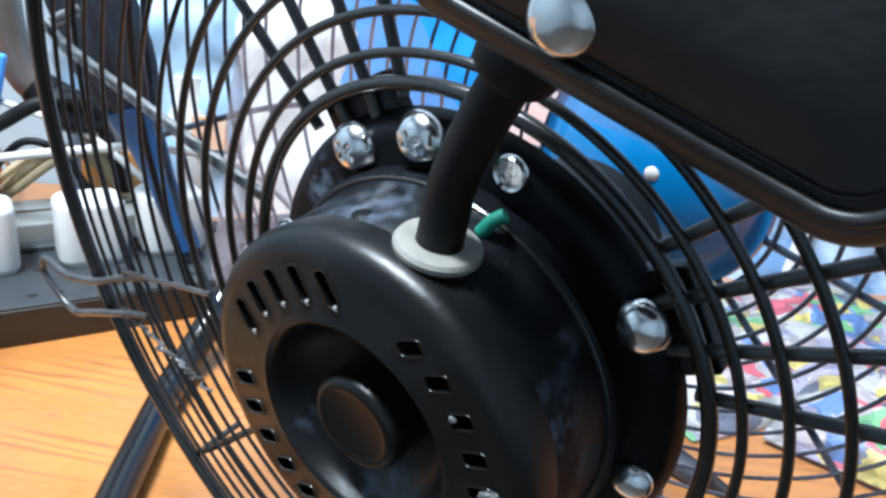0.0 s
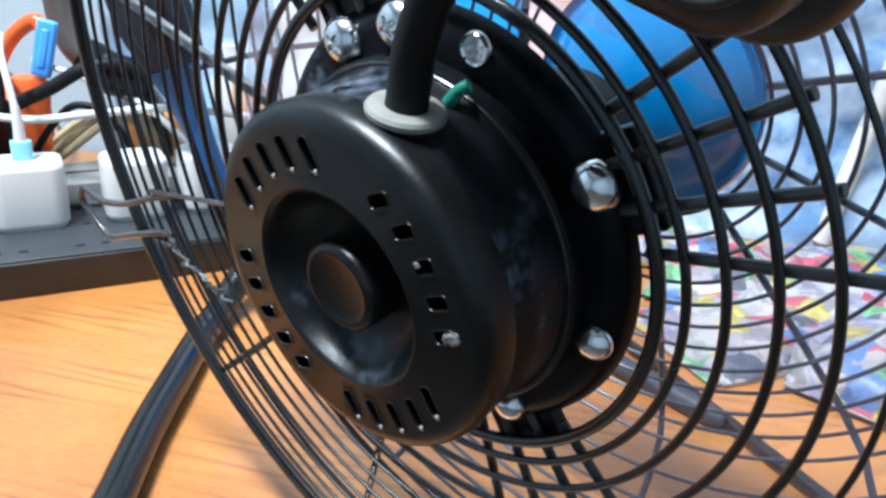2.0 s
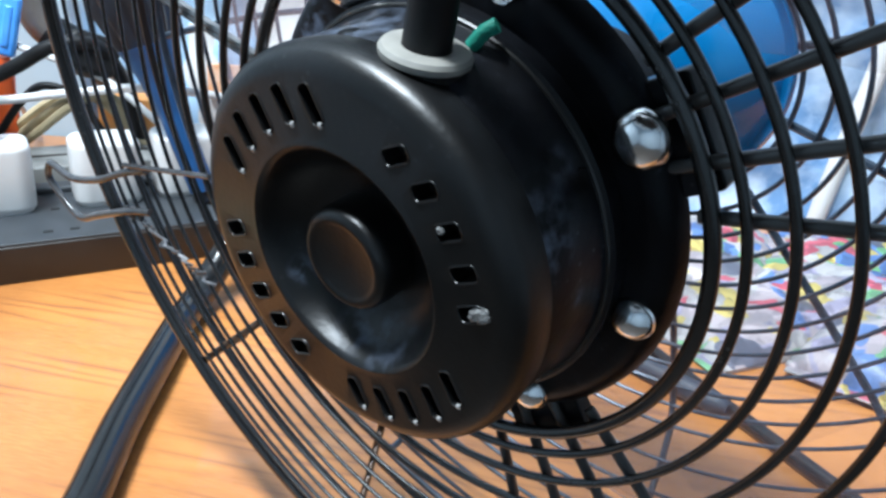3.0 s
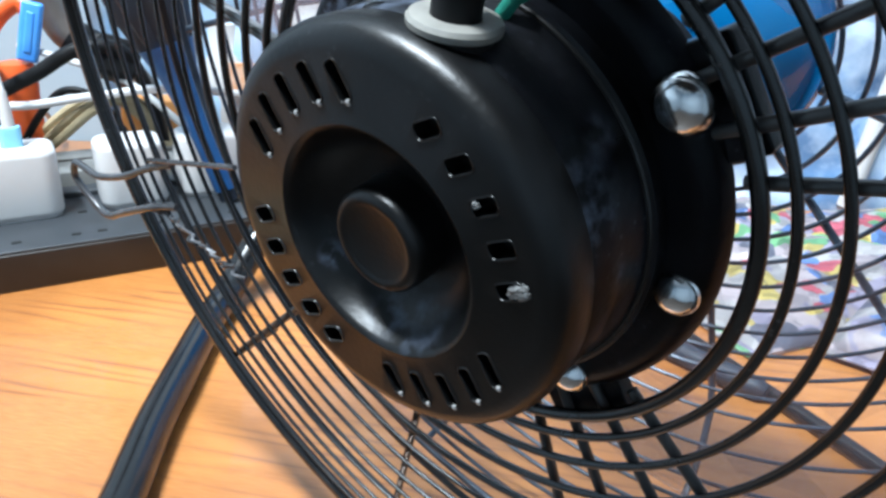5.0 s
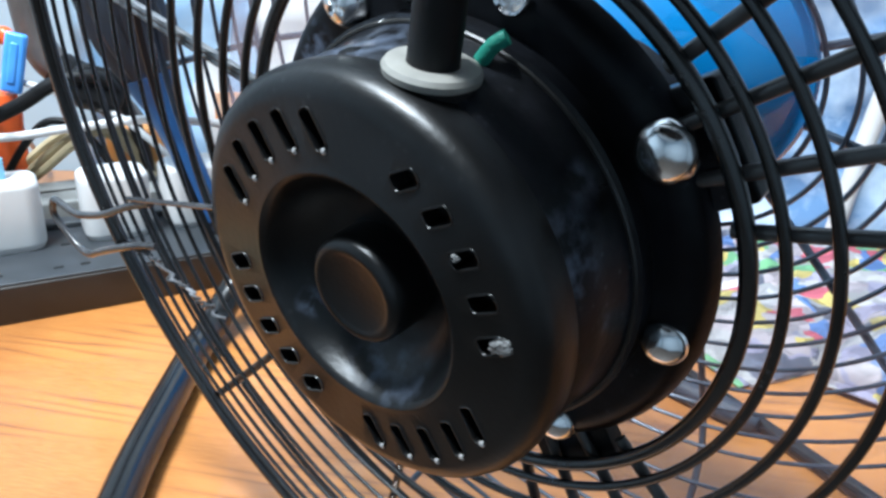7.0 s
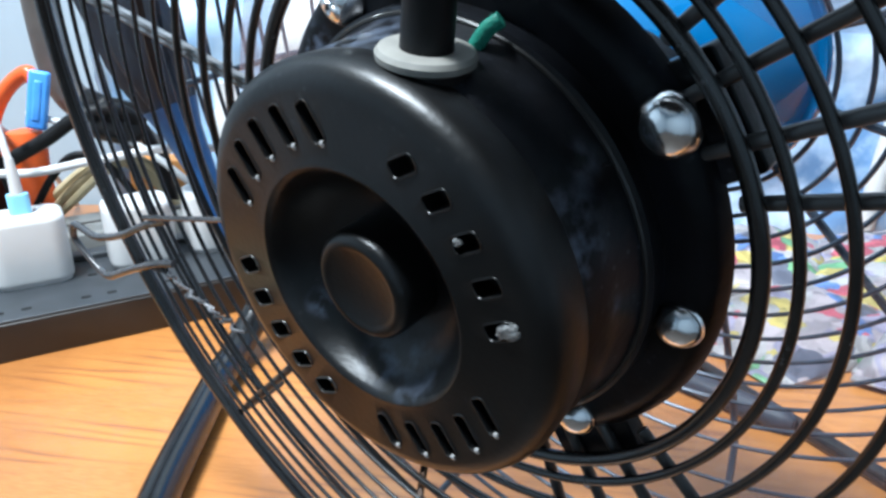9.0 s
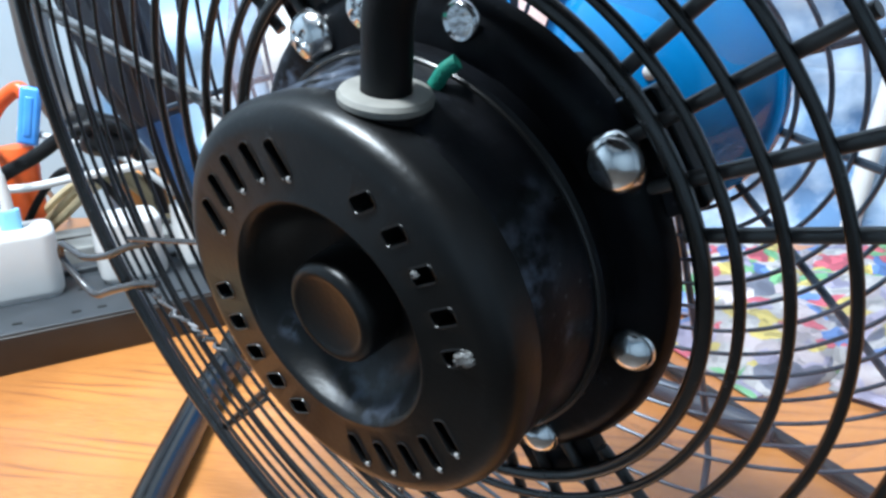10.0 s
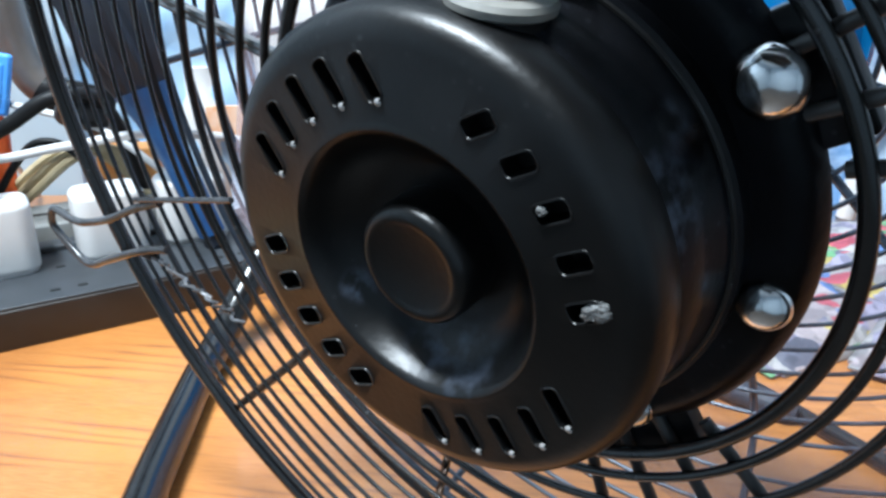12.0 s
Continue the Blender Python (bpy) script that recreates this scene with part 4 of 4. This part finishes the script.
def packet_mesh(sx, sy, h, seed):
    """A soft crinkled packet with flat crimped ends."""
    bm = bmesh.new()
    n = 22
    off = Vector((seed * 3.1, seed * 1.7, 0))
    top, bottom = [], []
    for j in range(n + 1):
        for i in range(n + 1):
            u, v = 2 * i / n - 1, 2 * j / n - 1
            x, y = u * sx / 2, v * sy / 2
            full = max(0.0, 1 - u * u) ** 0.5 * max(0.0, 1 - v * v) ** 0.5
            w = noise.noise(Vector((x * 60, y * 60, 0)) + off) * 0.25 + noise.noise(Vector((x * 160, y * 160, 3)) + off) * 0.12
            top.append(bm.verts.new((x, y, 0.0015 + h * full * (1 + w) + 0.0012 * abs(w))))
            bottom.append(bm.verts.new((x, y, 0.0)))
    for j in range(n):
        for i in range(n):
            a = j * (n + 1) + i
            bm.faces.new((top[a], top[a + 1], top[a + n + 2], top[a + n + 1]))
            bm.faces.new((bottom[a], bottom[a + n + 1], bottom[a + n + 2], bottom[a + 1]))
    ring = [i for i in range(n)] + [(j + 1) * (n + 1) - 1 for j in range(n)] + [n * (n + 1) + n - i for i in range(n)] + [(n - j) * (n + 1) for j in range(n)]
    for a, b in zip(ring, ring[1:] + ring[:1]):
        bm.faces.new((top[a], bottom[a], bottom[b], top[b]))
    return bm


PACKETS = ((0.150, 0.345, 0, 25, 0.10, 0.075), (0.205, 0.365, 0, -30, 0.11, 0.08), (0.150, 0.418, 0, 70, 0.10, 0.07), (0.225, 0.428, 0, 15, 0.11, 0.065), (0.105, 0.455, 0, -15, 0.08, 0.06),
           (0.205, 0.310, 0, 50, 0.09, 0.07), (0.285, 0.390, 0, 80, 0.11, 0.08), (0.265, 0.330, 0, -10, 0.10, 0.075), (0.335, 0.330, 0, 35, 0.10, 0.075), (0.335, 0.42, 0, 5, 0.11, 0.08))
for k, (x, y, z, turn, sx, sy) in enumerate(PACKETS):
    foil = packet_material("printed_foil", k)
    pk = thing("snack_packet", "crinkled printed foil packet, many-coloured, lying on the desk", "packet", pose(x, y, 0.0005 + 0.0004 * k, 0, 0, turn), "packets beside the fan")
    part("pouch", packet_mesh(sx, sy, 0.014 + 0.003 * (k % 3), k), foil, pk)
    for side in (-1, 1):
        part("crimp", box(0.006, sy * 0.96, 0.0012, 0.0003, 1, (side * (sx / 2 + 0.0028), 0, 0.0008)), foil, pk)

PLASTIC_SHEET = material("frosted_plastic", (0.13, 0.25, 0.44), 0.28, colour2=(0.54, 0.67, 0.82), scale=38, detail=9, bump=0.9, bump_scale=60)


def bag_mesh():
    """A bulging, crumpled standing bag."""
    bm = bmesh.new()
    n, m = 40, 64
    rings = []
    for i in range(n + 1):
        t = i / n
        ring = []
        for k in range(m):
            q = 2 * math.pi * k / m
            c, s_ = math.cos(q), math.sin(q)
            r = 1 - 0.35 * max(0.0, t - 0.7) / 0.3
            p = Vector((0.16 * r * math.copysign(abs(c) ** 0.6, c), 0.042 * r * math.copysign(abs(s_) ** 0.6, s_), 0.30 * t))
            w = noise.noise(p * 22) * 0.010 + noise.noise(p * 60) * 0.005
            ring.append(bm.verts.new((p.x + w * c, p.y + w * s_ * 1.4, p.z + (w * 0.6 if 0 < i < n else 0.0))))
        rings.append(ring)
    for p, q in zip(rings, rings[1:]):
        for k in range(m):
            bm.faces.new((p[k], p[(k + 1) % m], q[(k + 1) % m], q[k]))
    bm.faces.new(rings[0])
    bm.faces.new(rings[-1])
    return bm


bag = thing("plastic_bag", "crumpled frosted pale blue plastic bag on the desk", "bag", pose(0.300, 0.523, 0, 0, 0, -3))
part("body", bag_mesh(), PLASTIC_SHEET, bag)
part("seam", tube(smooth_path([(-0.065, -0.046, 0.006), (-0.060, -0.048, 0.05), (-0.052, -0.050, 0.11), (-0.046, -0.046, 0.16), (-0.045, -0.036, 0.24)]), 0.006, 10), WHITE_PLASTIC, bag, "white rolled seam")

PALE_SHEET = material("pale_printed_plastic", (0.27, 0.50, 0.78), 0.3, colour2=(0.56, 0.72, 0.86), scale=24, detail=7, bump=0.8, bump_scale=55)


def pale_bag_mesh(half):
    """A tall, crumpled flat-sided bag."""
    bm = bmesh.new()
    n, m = 34, 56
    rings = []
    for i in range(n + 1):
        t = i / n
        ring = []
        for k in range(m):
            q = 2 * math.pi * k / m
            c, s_ = math.cos(q), math.sin(q)
            p = Vector((half * math.copysign(abs(c) ** 0.5, c), 0.026 * (1 - 0.5 * t) * math.copysign(abs(s_) ** 0.5, s_), 0.27 * t))
            w = noise.noise(p * 25 + Vector((9, 4, 2))) * 0.007 + noise.noise(p * 70) * 0.003
            ring.append(bm.verts.new((p.x + w * c, p.y + w * s_ * 1.4, p.z)))
        rings.append(ring)
    for p, q in zip(rings, rings[1:]):
        for k in range(m):
            bm.faces.new((p[k], p[(k + 1) % m], q[(k + 1) % m], q[k]))
    bm.faces.new(rings[0])
    bm.faces.new(rings[-1])
    return bm


pale = thing("plastic_bag", "crumpled light blue plastic bag against the wall", "bag", pose(-0.206, 0.552, 0, 0, 0, 3))
part("body", pale_bag_mesh(0.062), PALE_SHEET, pale)
part("print", rounded_prism(0.024, 0.004, 0.0, 0.022, 0.001), material("orange_print", (0.75, 0.33, 0.14), 0.5, colour2=(0.82, 0.62, 0.5), scale=60), pale, "orange printed patch", m=pose(0.044, -0.027, 0.052))
CREAM_SHEET = material("cream_plastic", (0.66, 0.68, 0.68), 0.35, colour2=(0.82, 0.81, 0.76), scale=26, detail=7, bump=0.8, bump_scale=55)
cream = thing("plastic_bag", "crumpled cream-white plastic bag against the wall", "bag", pose(-0.104, 0.556, 0, 0, 0, -2))
part("body", pale_bag_mesh(0.041), CREAM_SHEET, cream)

BLUE_CARD = material("bright_blue_card", (0.002, 0.24, 0.72), 0.5, colour2=(0.01, 0.36, 0.85), scale=38, detail=7)
PINK_CARD = material("salmon_card", (0.75, 0.48, 0.44), 0.55, colour2=(0.80, 0.66, 0.66), scale=32, detail=6)
solid("blue_box", box(0.10, 0.04, 0.24, 0.003), BLUE_CARD, "bright blue card box standing against the wall", "box", m=pose(-0.026, 0.560, 0.12, 0, 0, 2))
solid("salmon_box", box(0.075, 0.04, 0.22, 0.003), PINK_CARD, "salmon pink card box standing against the wall", "box", m=pose(0.068, 0.560, 0.11, 0, 0, -2))
